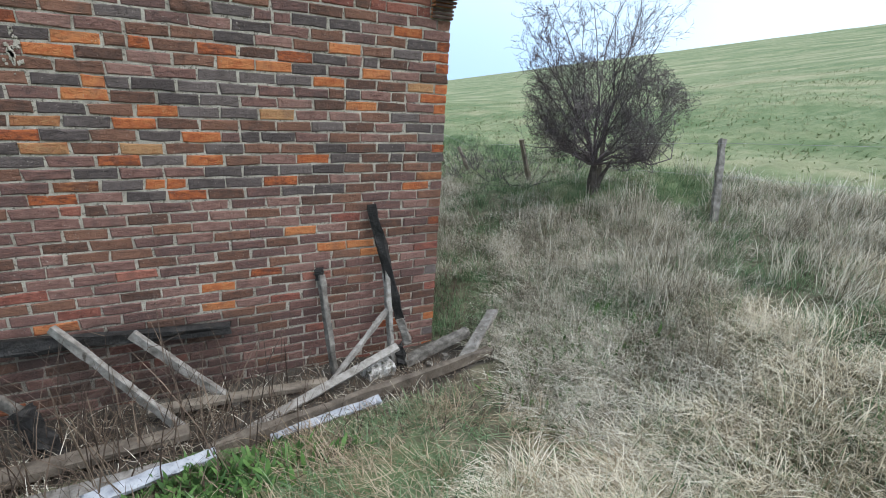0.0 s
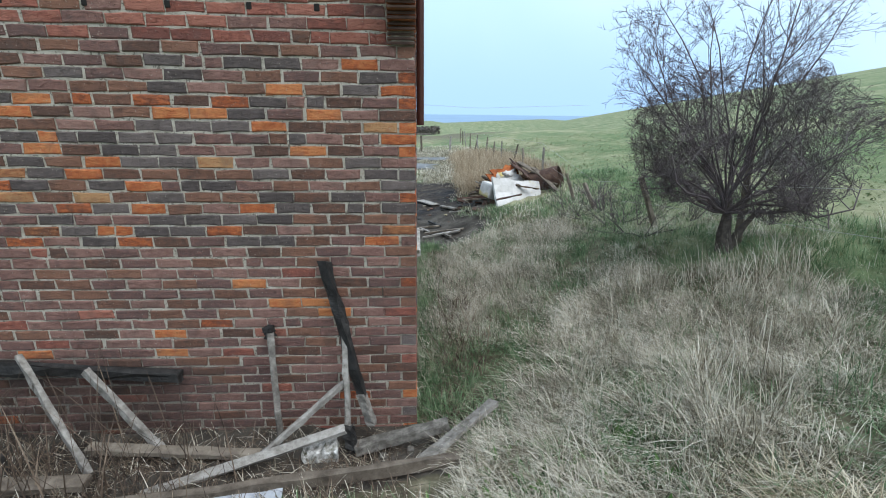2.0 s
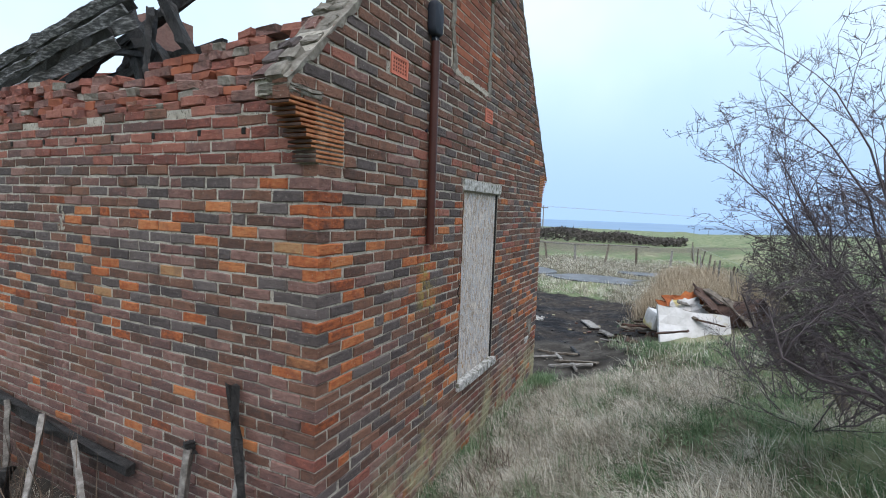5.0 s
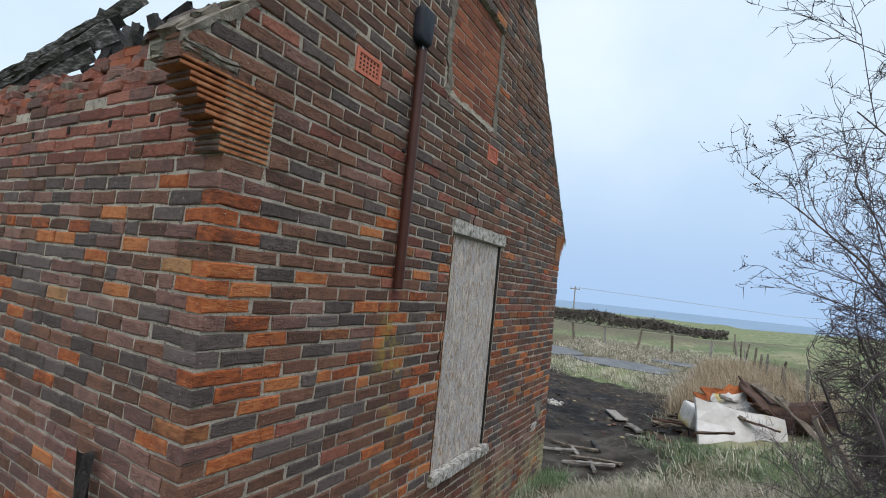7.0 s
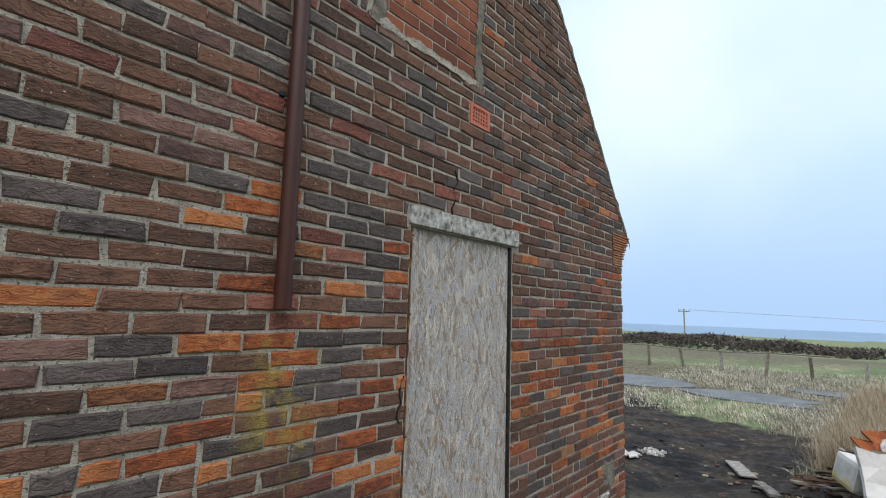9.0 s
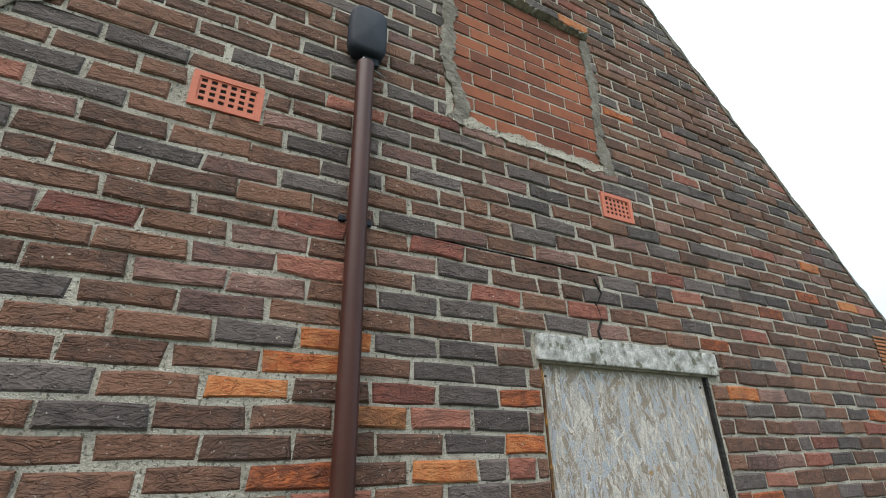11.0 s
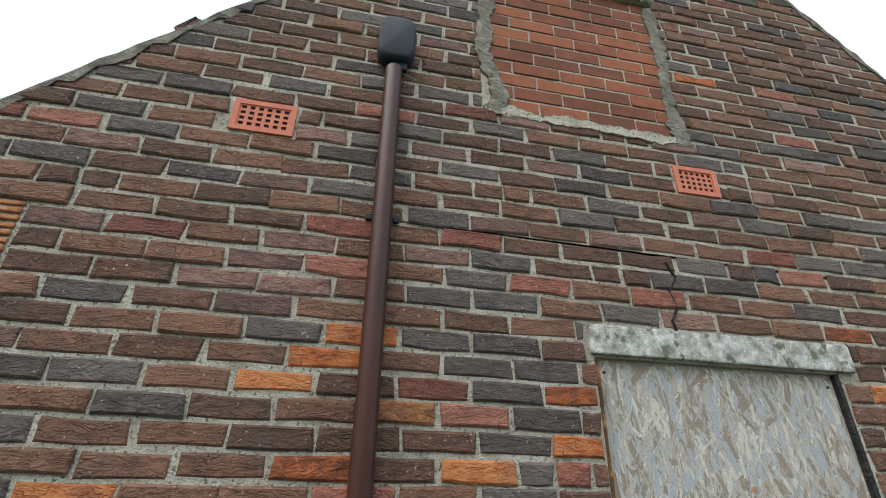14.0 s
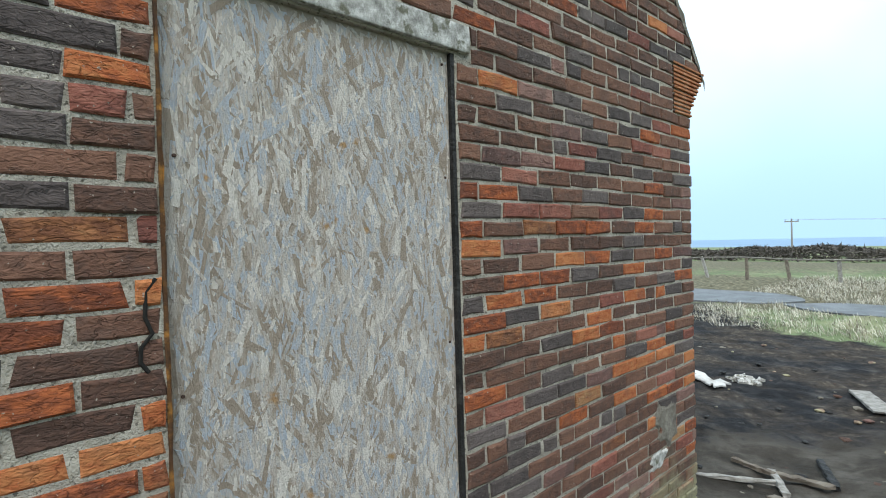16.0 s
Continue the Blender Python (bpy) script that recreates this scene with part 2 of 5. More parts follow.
GREEN = material("green_grass", [(0.055, 0.11, 0.05), (0.13, 0.215, 0.10), (0.27, 0.35, 0.21)], 1.5, 0.85, 0, 1, "island", 0.28, leafy=0.3)
HILL_GRASS = material("hill_tussock", [(0.14, 0.185, 0.085), (0.24, 0.265, 0.145), (0.38, 0.365, 0.24)], 0.5, 0.85, 0, 1, "island", 0.2, leafy=0.3)
FEATHER = material("feathery_straw", [(0.22, 0.165, 0.10), (0.42, 0.335, 0.235), (0.56, 0.47, 0.35)], 2.0, 0.85, 0, 1, "island", 0.3, leafy=0.4)
NETTLE = material("weed_leaf", [(0.03, 0.07, 0.018), (0.06, 0.13, 0.03), (0.10, 0.19, 0.05)], 6, 0.7, 0, 1, "island", 0.25)
DRY_STEM = material("dry_stem", [(0.035, 0.024, 0.018), (0.085, 0.060, 0.043), (0.19, 0.145, 0.105)], 5, 0.85, 0, 1, "island", 0.25)
HEDGE = material("far_wood", [(0.05, 0.044, 0.040), (0.085, 0.073, 0.065), (0.12, 0.105, 0.09)], 0.6, 0.95, 0, 1, "island", 0.2)
ASPHALT = material("wet_asphalt", [(0.055, 0.058, 0.062), (0.11, 0.115, 0.12), (0.17, 0.175, 0.18)], 2.0, 0.55, 0.3, 30)
SEA = material("sea", [(0.15, 0.24, 0.35), (0.19, 0.28, 0.39)], 0.003, 0.6, 0)

# Ground: turf with straw and mud, burnt earth where the fire was.
GROUND = bpy.data.materials.new("field_ground")
GROUND.use_nodes = True
gn, gl = GROUND.node_tree.nodes, GROUND.node_tree.links
gb = gn["Principled BSDF"]
gb.inputs["Roughness"].default_value = 0.95
gb.inputs["Specular IOR Level"].default_value = 0.15
gpos = gn.new("ShaderNodeNewGeometry")


def ground_noise(scale, detail=6, squash=(1, 1, 1)):
    mp = gn.new("ShaderNodeMapping")
    mp.inputs["Scale"].default_value = squash
    gl.new(gpos.outputs["Position"], mp.inputs["Vector"])
    t = gn.new("ShaderNodeTexNoise")
    t.inputs["Scale"].default_value, t.inputs["Detail"].default_value, t.inputs["Roughness"].default_value = scale, detail, 0.65
    gl.new(mp.outputs[0], t.inputs["Vector"])
    return t.outputs["Fac"]


def ground_ramp(fac, stops):
    r = gn.new("ShaderNodeValToRGB")
    e = r.color_ramp.elements
    while len(e) < len(stops):
        e.new(0.5)
    for i, (p, c) in enumerate(stops):
        e[i].position, e[i].color = p, (*c, 1)
    gl.new(fac, r.inputs[0])
    return r.outputs[0]


def ground_mix(fac, a, b, mode="MIX"):
    m = gn.new("ShaderNodeMixRGB")
    m.blend_type = mode
    if isinstance(fac, float):
        m.inputs[0].default_value = fac
    else:
        gl.new(fac, m.inputs[0])
    gl.new(a, m.inputs[1]), gl.new(b, m.inputs[2])
    return m.outputs[0]


def ground_step(fac, a, b):
    r = gn.new("ShaderNodeMapRange")
    r.interpolation_type = "SMOOTHSTEP"
    r.inputs["From Min"].default_value, r.inputs["From Max"].default_value = a, b
    gl.new(fac, r.inputs["Value"])
    return r.outputs[0]


fine = ground_ramp(ground_noise(2.2, 10, (0.8, 1.3, 1)), [(0.3, (0.07, 0.105, 0.045)), (0.5, (0.16, 0.19, 0.095)), (0.72, (0.34, 0.33, 0.21))])
broad = ground_ramp(ground_noise(0.3, 8, (1.5, 0.5, 1)), [(0.38, (0.075, 0.125, 0.055)), (0.5, (0.155, 0.19, 0.10)), (0.62, (0.32, 0.29, 0.19))])
turf = ground_mix(0.55, fine, broad)
mud = ground_ramp(ground_noise(2.6, 8), [(0.3, (0.022, 0.020, 0.016)), (0.5, (0.055, 0.048, 0.040)), (0.7, (0.12, 0.11, 0.095))])
soot = ground_ramp(ground_noise(3.5, 9), [(0.35, (0.008, 0.008, 0.009)), (0.55, (0.022, 0.022, 0.024)), (0.72, (0.085, 0.08, 0.075))])
burn_attr = gn.new("ShaderNodeAttribute")
burn_attr.attribute_name = "wear"
sep = gn.new("ShaderNodeSeparateColor")
gl.new(burn_attr.outputs["Color"], sep.inputs[0])


def ragged(mask):
    a = gn.new("ShaderNodeMath")
    a.operation = "MULTIPLY_ADD"
    gl.new(ground_noise(2.6, 9), a.inputs[0])
    a.inputs[1].default_value = 0.9
    gl.new(mask, a.inputs[2])
    return ground_step(a.outputs[0], 0.85, 1.05)


litter = ground_ramp(ground_noise(7, 8), [(0.3, (0.05, 0.048, 0.030)), (0.5, (0.12, 0.11, 0.072)), (0.7, (0.25, 0.225, 0.16))])
col = ground_mix(ragged(sep.outputs[2]), turf, litter)
col = ground_mix(ragged(sep.outputs[0]), col, mud)
scorch = ground_ramp(ground_noise(0.9, 9, (1, 1.6, 1)), [(0.44, (0, 0, 0)), (0.62, (1, 1, 1))])
soot = ground_mix(scorch, soot, ground_ramp(ground_noise(9, 9), [(0.35, (0.02, 0.017, 0.014)), (0.55, (0.06, 0.048, 0.038)), (0.72, (0.16, 0.135, 0.11))]))
col = ground_mix(ragged(sep.outputs[1]), col, soot)
gl.new(col, gb.inputs["Base Color"])
gbump = gn.new("ShaderNodeBump")
gbump.inputs["Strength"].default_value, gbump.inputs["Distance"].default_value = 0.7, 0.06
gl.new(ground_noise(14, 8), gbump.inputs["Height"])
gl.new(gbump.outputs[0], gb.inputs["Normal"])


# ---- building blocks ----
def under(ob, parent):
    ob.parent = parent
    ob.matrix_parent_inverse = Matrix.Translation(-parent.location)
    return ob


def part(name, bm, mat, parent=None, label=""):
    me = bpy.data.meshes.new(name)
    bm.to_mesh(me)
    bm.free()
    for m in (mat if isinstance(mat, (list, tuple)) else [mat]):
        me.materials.append(m)
    ob = new(name, me)
    if parent:
        under(ob, parent)
    if label:
        ob["label"] = label
    return ob


def thing(name, label, category, group="", at=(0, 0, 0)):
    ob = new(name)
    ob.location = at
    ob.empty_display_size = 0.1
    return tagged(ob, label, category, group)


def box_into(bm, lo, hi, m=None, mat=0):
    r = bmesh.ops.create_cube(bm, size=1.0)
    c = [(a + b) / 2 for a, b in zip(lo, hi)]
    s = [b - a for a, b in zip(lo, hi)]
    bmesh.ops.transform(bm, matrix=Matrix.Translation(c) @ Matrix.Diagonal((*s, 1)), verts=r["verts"])
    if m is not None:
        bmesh.ops.transform(bm, matrix=m, verts=r["verts"])
    for v in r["verts"]:
        for f in v.link_faces:
            f.material_index = mat
    return r["verts"]


def box(lo, hi, bevel=0.0):
    bm = bmesh.new()
    box_into(bm, lo, hi)
    if bevel:
        bmesh.ops.bevel(bm, geom=bm.edges[:], offset=bevel, segments=2, affect="EDGES", profile=0.6)
    return bm


def beam_bm(a, b, w, h, rough=0.006, seed=0, cuts=8, twist=0.0):
    """A sawn timber from a to b, w wide and h deep, with worn, uneven edges."""
    rnd = random.Random(seed)
    a, b = Vector(a), Vector(b)
    d = b - a
    q = d.to_track_quat("Y", "Z")
    q = q @ Euler((0, radians(twist), 0)).to_quaternion()
    bm = bmesh.new()
    ring_prev = None
    n = 8
    for i in range(cuts + 1):
        s = i / cuts
        ring = []
        e = min(w, h) * 0.14
        prof = [(-w / 2 + e, -h / 2), (w / 2 - e, -h / 2), (w / 2, -h / 2 + e), (w / 2, h / 2 - e), (w / 2 - e, h / 2), (-w / 2 + e, h / 2), (-w / 2, h / 2 - e), (-w / 2, -h / 2 + e)]
        end = rnd.uniform(-0.02, 0.02) if i in (0, cuts) else 0
        for px, pz in prof:
            p = Vector((px + rnd.gauss(0, rough), d.length * s + end + (rnd.gauss(0, rough) if i in (0, cuts) else 0), pz + rnd.gauss(0, rough)))
            ring.append(bm.verts.new(a + q @ p))
        if ring_prev:
            for k in range(n):
                bm.faces.new((ring_prev[k], ring_prev[(k + 1) % n], ring[(k + 1) % n], ring[k]))
        else:
            bm.faces.new(ring)
        ring_prev = ring
    bm.faces.new(ring_prev[::-1])
    bmesh.ops.recalc_face_normals(bm, faces=bm.faces)
    return bm


def timber(name, label, a, b, w, h, mat, seed, category="timber", rough=0.004, twist=0.0, group=""):
    return tagged(part(name, beam_bm(a, b, w, h, rough, seed, 9, twist), mat), label, category, group)


def prism(poly, x0, x1):
    """Poly of (y, z), anticlockwise seen from +x, drawn out from x0 to x1."""
    bm = bmesh.new()
    a = [bm.verts.new((x0, y, z)) for y, z in poly]
    b = [bm.verts.new((x1, y, z)) for y, z in poly]
    bm.faces.new(b), bm.faces.new(a[::-1])
    for i in range(len(poly)):
        j = (i + 1) % len(poly)
        bm.faces.new((a[i], a[j], b[j], b[i]))
    return bm


def mesh_from(name, verts, sizes, loops, mats, slots=None):
    """A mesh from arrays: verts (n, 3), the corners of each face and their indices."""
    me = bpy.data.meshes.new(name)
    me.vertices.add(len(verts))
    me.vertices.foreach_set("co", np.asarray(verts, np.float32).ravel())
    me.loops.add(len(loops))
    me.loops.foreach_set("vertex_index", np.asarray(loops, np.int32))
    sizes = np.asarray(sizes, np.int32)
    me.polygons.add(len(sizes))
    me.polygons.foreach_set("loop_start", np.concatenate(([0], np.cumsum(sizes)[:-1])).astype(np.int32))
    if slots is not None:
        me.polygons.foreach_set("material_index", np.asarray(slots, np.int32))
    me.polygons.foreach_set("use_smooth", np.zeros(len(sizes), bool))
    for m in mats:
        me.materials.append(m)
    me.update(calc_edges=True)
    me.validate()
    return me


# ---- ground ----
GX, GY, TOP = 1.74, 3.32, -0.68   # the corner of the house, the ground at its foot
FAR = 8.20                        # the gable's far corner


def smooth(a, b, x):
    s = np.clip((x - a) / (b - a), 0, 1)
    return s * s * (3 - 2 * s)


def height(x, y):
    x, y = np.asarray(x, float), np.asarray(y, float)
    fade = np.clip(1.0 - 0.052 * (y - 4.0), 0.0, 1.15)
    bank = 0.30 * np.clip(x - 1.9, 0, 3.1) * fade
    front = 0.20 * np.clip(3.1 - y, 0, 3.3) * (1 - 0.6 * smooth(3.0, 5.0, x))
    hx = np.clip(x - 5.0, 0, 400)
    side = smooth(5, 25, x)
    hill = 0.195 * np.minimum(hx, 110) - 0.03 * np.clip(hx - 110, 0, 300) - 0.075 * np.clip(y - 8, 0, 130 + 2 * np.minimum(hx, 130)) * side + 0.05 * np.clip(-y, 0, 80) * side
    away = (-0.05 * np.clip(y - 38, 0, 62) - 0.018 * np.clip(y - 100, 0, 400)) * (1 - side)
    drop = -60 * smooth(430, 520, y)
    lump = 0.05 * np.sin(1.7 * x + 0.6 * y) * np.sin(1.3 * y - 0.5 * x) * smooth(2.0, 3.2, x)
    return TOP - 0.06 * smooth(5, 9, y) * (1 - smooth(2, 4.5, x)) + bank + front + hill + away + drop + lump


def ground_sheet():
    def axis(lo, hi, a, b, step):
        mid = list(np.arange(a, b, step))
        up, s, v = [], step, b
        while v < hi:
            up.append(v)
            s *= 1.18
            v += s
        down, s, v = [], step, a - step
        while v > lo:
            down.append(v)
            s *= 1.18
            v -= s
        return np.array(down[::-1] + mid + up + [hi])
    xs, ys = axis(-900, 900, -4, 9, 0.2), axis(-500, 1200, -3, 26, 0.2)
    X, Y = np.meshgrid(xs, ys)
    Z = height(X, Y)
    near = (np.abs(X) < 12) & (Y < 30) & (Y > -6)
    jit = np.random.RandomState(3).normal(0, 0.018, Z.shape)
    Z = Z + jit * near
    verts = np.stack([X.ravel(), Y.ravel(), Z.ravel()], 1)
    nx, ny = len(xs), len(ys)
    i = (np.arange(ny - 1)[:, None] * nx + np.arange(nx - 1)[None, :]).ravel()
    loops = np.stack([i, i + 1, i + nx + 1, i + nx], 1).ravel()
    me = mesh_from("ground", verts, np.full(len(i), 4), loops, [GROUND])
    me.polygons.foreach_set("use_smooth", np.ones(len(i), bool))
    wear = me.color_attributes.new("wear", "FLOAT_COLOR", "POINT")

    def blot(cx, cy, rx, ry, soft=0.5):
        d = np.hypot((X - cx) / rx, (Y - cy) / ry)
        return 1 - smooth(1 - soft, 1 + soft, d)
    muddy = np.maximum.reduce([blot(0.6, 11.0, 3.0, 3.6), blot(2.2, 8.9, 1.0, 1.2), blot(0.0, 3.0, 2.4, 0.5), blot(-5, 14, 5, 6)])
    burnt = np.maximum.reduce([blot(0.2, 13.0, 3.3, 2.9), blot(-3.4, 14.2, 4, 3.8), blot(-0.5, 9.8, 1.6, 1.2)])
    straw = np.maximum.reduce([blot(3.4, 1.5, 2.6, 4.2), blot(3.2, 6.5, 1.2, 3.0), blot(4.0, 17, 2.5, 7), blot(-5, 24, 14, 6), blot(-25, 55, 45, 30)]) * 0.75
    data = np.stack([muddy.ravel(), burnt.ravel(), straw.ravel(), 1 + 0 * burnt.ravel()], 1)
    wear.data.foreach_set("color", data.astype(np.float32).ravel())
    return tagged(new("ground", me), "rough grass field with mud and burnt earth", "ground", kind="structure")


ground_sheet()
sea_bm = bmesh.new()
bmesh.ops.create_grid(sea_bm, x_segments=8, y_segments=8, size=4800, matrix=Matrix.Translation((0, 0, -58)))
tagged(part("water", sea_bm, SEA), "hazy blue sea on the horizon", "sea", kind="structure")

# ---- the house: walls ----
C = 0.0727                        # one course
Z0 = 2.607 - 46 * C               # lowest bed joint
APEX, SL, SR = (5.85, 5.27), 1.05, -1.19


def verge(y):
    return min(2.33 + SL * (y - 3.08), APEX[1] + SR * (y - APEX[0]))


WIN = (5.30, 6.25, 0.09, 1.905)   # y0, y1, z0, z1
HOUSE_X = -7.0
INF = (4.99, 5.80, 2.90, 3.76)    # the blocked opening: y0, y1, z0, z1
VENTS = [(4.008, 4.236), (5.755, 5.965)]

Y0, Y1 = GY + 0.009, FAR - 0.009
gable = bmesh.new()
pieces = [
    [(Y0, -1.0), (Y1, -1.0), (Y1, WIN[2]), (Y0, WIN[2])],
    [(Y0, WIN[2]), (WIN[0], WIN[2]), (WIN[0], WIN[3]), (Y0, WIN[3])],
    [(WIN[1], WIN[2]), (Y1, WIN[2]), (Y1, WIN[3]), (WIN[1], WIN[3])],
    [(Y0, WIN[3]), (Y1, WIN[3]), (Y1, 2.27), (Y0, 2.27)],
    [(3.10, 2.27), (8.42, 2.27), (8.39, verge(8.39)), APEX, (3.10, verge(3.10))],
]
for poly in pieces:
    tmp = prism(poly, GX - 0.23, GX - 0.0065)
    me = bpy.data.meshes.new("tmp")
    tmp.to_mesh(me), tmp.free()
    gable.from_mesh(me)
    bpy.data.meshes.remove(me)
wall_east = tagged(part("wall_east", gable, MORTAR), "brick gable wall of purple, charcoal and orange bricks", "wall", kind="structure")
front = bmesh.new()
box_into(front, (HOUSE_X, GY + 0.0065, -1.0), (GX - 0.232, GY + 0.225, 2.30))
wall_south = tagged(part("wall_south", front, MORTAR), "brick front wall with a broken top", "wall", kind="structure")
rear = bmesh.new()
box_into(rear, (HOUSE_X, FAR - 0.23, -1.0), (GX - 0.24, FAR - 0.01, 2.75))
tagged(part("wall_north", rear, BRICK_MAT["mauve", "island"]), "plain brick rear wall", "wall", kind="structure")
west = bmesh.new()
box_into(west, (HOUSE_X - 0.23, GY, -1.0), (HOUSE_X - 0.002, FAR, 2.6))
tagged(part("wall_west", west, BRICK_MAT["mauve", "island"]), "plain brick end wall", "wall", kind="structure")



# ---- fixtures of the gable ----
def creasing_corbel(far):
    """A kneeler of thin clay creasing tiles that steps out under the verge."""
    ob = thing("corbel", "stepped corbel of thin orange clay tiles at the eaves", "corbel", "eaves corbels", (GX, FAR if far else GY, 1.95))
    n, h = 13, 0.32 / 13
    rnd = random.Random(7 + far)
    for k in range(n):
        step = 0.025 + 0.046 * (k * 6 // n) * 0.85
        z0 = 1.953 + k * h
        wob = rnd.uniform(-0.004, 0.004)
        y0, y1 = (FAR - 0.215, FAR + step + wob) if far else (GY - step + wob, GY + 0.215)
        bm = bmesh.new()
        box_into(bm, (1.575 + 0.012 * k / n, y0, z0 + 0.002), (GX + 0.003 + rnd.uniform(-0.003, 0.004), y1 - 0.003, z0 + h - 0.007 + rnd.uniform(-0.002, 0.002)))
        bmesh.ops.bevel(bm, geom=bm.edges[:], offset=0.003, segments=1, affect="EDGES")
        # Tiles' south ends are darkened in colour to paint the overhang's own shade.
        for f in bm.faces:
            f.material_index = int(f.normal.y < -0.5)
        part("tile", bm, [TILE_ORANGE, RUST_AND_SHADE], ob)
    if not far:
        cap = box((1.53, GY - 0.225, 2.274), (GX + 0.006, GY + 0.02, 2.325), 0.014)
        bmesh.ops.subdivide_edges(cap, edges=cap.edges[:], cuts=2, use_grid_fill=True)
        for v in cap.verts:
            v.co += Vector((rnd.gauss(0, 0.004), rnd.gauss(0, 0.004), rnd.gauss(0, 0.005)))
        part("cap", cap, MORTAR_DARK, ob, "lumpy grey cement cap on the tiles")
    a, b = (FAR - 0.21, FAR + 0.02) if far else (GY - 0.02, GY + 0.21)
    part("mortar_bed", box((1.60, a, 1.953), (GX - 0.006, b, 2.27)), MORTAR_DARK, ob)
    return ob


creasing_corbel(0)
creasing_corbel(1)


def air_brick(y0, y1, z0, z1, cols, rows):
    ob = thing("air_brick", "terracotta air brick with square holes set in brickwork", "air brick", "air bricks", (GX, (y0 + y1) / 2, z0))
    here = pose(GX, (y0 + y1) / 2, z0)
    w, h = y1 - y0, z1 - z0
    bm = bmesh.new()
    rim = 0.02
    us = [-w / 2, -w / 2 + rim]
    cell = (w - 2 * rim) / cols
    for c in range(cols):
        us += [-w / 2 + rim + cell * (c + 0.22), -w / 2 + rim + cell * (c + 0.80)]
    us += [w / 2 - rim, w / 2]
    vs = [0, rim]
    cv = (h - 2 * rim) / rows
    for r in range(rows):
        vs += [rim + cv * (r + 0.2), rim + cv * (r + 0.78)]
    vs += [h - rim, h]
    for a in range(len(us) - 1):
        for b in range(len(vs) - 1):
            hole = 2 <= a < len(us) - 2 and 2 <= b < len(vs) - 2 and a % 2 == 0 and b % 2 == 0
            if not hole:
                edge = a in (0, len(us) - 2) or b in (0, len(vs) - 2)
                box_into(bm, (-0.05, us[a], vs[b]), (0.004 if edge else 0.0, us[a + 1], vs[b + 1]))
    bmesh.ops.remove_doubles(bm, verts=bm.verts, dist=0.0001)
    bm.transform(here)
    part("grille", bm, TERRACOTTA, ob)
    # Black sheet close behind the grille paints the shade in its holes.
    back = box((-0.008, -w / 2 + 0.004, 0.004), (-0.0035, w / 2 - 0.004, h - 0.004))
    back.transform(here)
    part("backing", back, DARK_HOLE, ob)
    return ob


for y0, y1 in VENTS:
    air_brick(y0 + 0.006, y1 - 0.006, 2.612, 2.748, 6, 4)

pipe = thing("drainpipe", "brown plastic cable duct pipe fixed to brick wall", "pipe", at=(GX, 4.58, 1.46))
bm = bmesh.new()
R = 0.033
prof = []
for k in range(28):
    a = 2 * math.pi * k / 28
    prof.append((R * math.cos(a), R * math.sin(a)))
levels = [(1.455, 1.0), (1.463, 1.0), (2.0, 1.0), (2.6, 1.0), (2.975, 1.0), (2.98, 1.0)]
rings = []
for z, s in levels:
    sway = 0.015 * (z - 1.46) / 1.5
    rings.append([bm.verts.new((GX + R + 0.006 + x * s, 4.578 - sway + y * s, z)) for x, y in prof])
for a, b in zip(rings, rings[1:]):
    for k in range(28):
        bm.faces.new((a[k], a[(k + 1) % 28], b[(k + 1) % 28], b[k])).smooth = True
inner = [[bm.verts.new((GX + R + 0.006 + x * 0.88, 4.578 + y * 0.88, z)) for x, y in prof] for z in (1.455, 1.56)]
for k in range(28):
    bm.faces.new((rings[0][(k + 1) % 28], rings[0][k], inner[0][k], inner[0][(k + 1) % 28]))
    bm.faces.new((inner[0][(k + 1) % 28], inner[0][k], inner[1][k], inner[1][(k + 1) % 28]))
tube = part("tube", bm, BROWN_PLASTIC, pipe)
for z in (2.32,):
    for side in (-1, 1):
        cb = bmesh.new()
        box_into(cb, (GX - 0.004, 4.573 + side * 0.046 - 0.011, z - 0.011), (GX + 0.012, 4.573 + side * 0.046 + 0.011, z + 0.011))
        bmesh.ops.bevel(cb, geom=cb.edges[:], offset=0.003, segments=1, affect="EDGES")
        part("bracket", cb, BLACK_PLASTIC, tube)

alarm = thing("alarm_box", "black plastic alarm sounder box with bowed sides", "alarm box", at=(GX, 4.565, 3.02))
bm = bmesh.new()
outline = []
W2, H2 = 0.076, 0.122
for k in range(40):
    a = 2 * math.pi * k / 40
    c, s = math.cos(a), math.sin(a)
    e = 0.34
    outline.append((W2 * math.copysign(abs(c) ** e, c) * (1 - 0.16 * (s * s)), H2 * math.copysign(abs(s) ** e, s)))
rings = []
for dx, sc in ((0.0, 0.94), (0.012, 1.0), (0.045, 1.0), (0.062, 0.93), (0.067, 0.82), (0.068, 0.30), (0.072, 0.12)):
    rings.append([bm.verts.new((GX + dx, 4.565 + y * sc, 3.145 + z * sc)) for y, z in outline])
for a, b in zip(rings, rings[1:]):
    for k in range(40):
        bm.faces.new((a[k], a[(k + 1) % 40], b[(k + 1) % 40], b[k])).smooth = True
bm.faces.new(rings[-1]), bm.faces.new(rings[0][::-1])
part("cover", bm, BLACK_PLASTIC, alarm)
part("bell_neck", box((GX + 0.004, 4.555, 2.99), (GX + 0.04, 4.615, 3.03), 0.006), BLACK_PLASTIC, alarm)


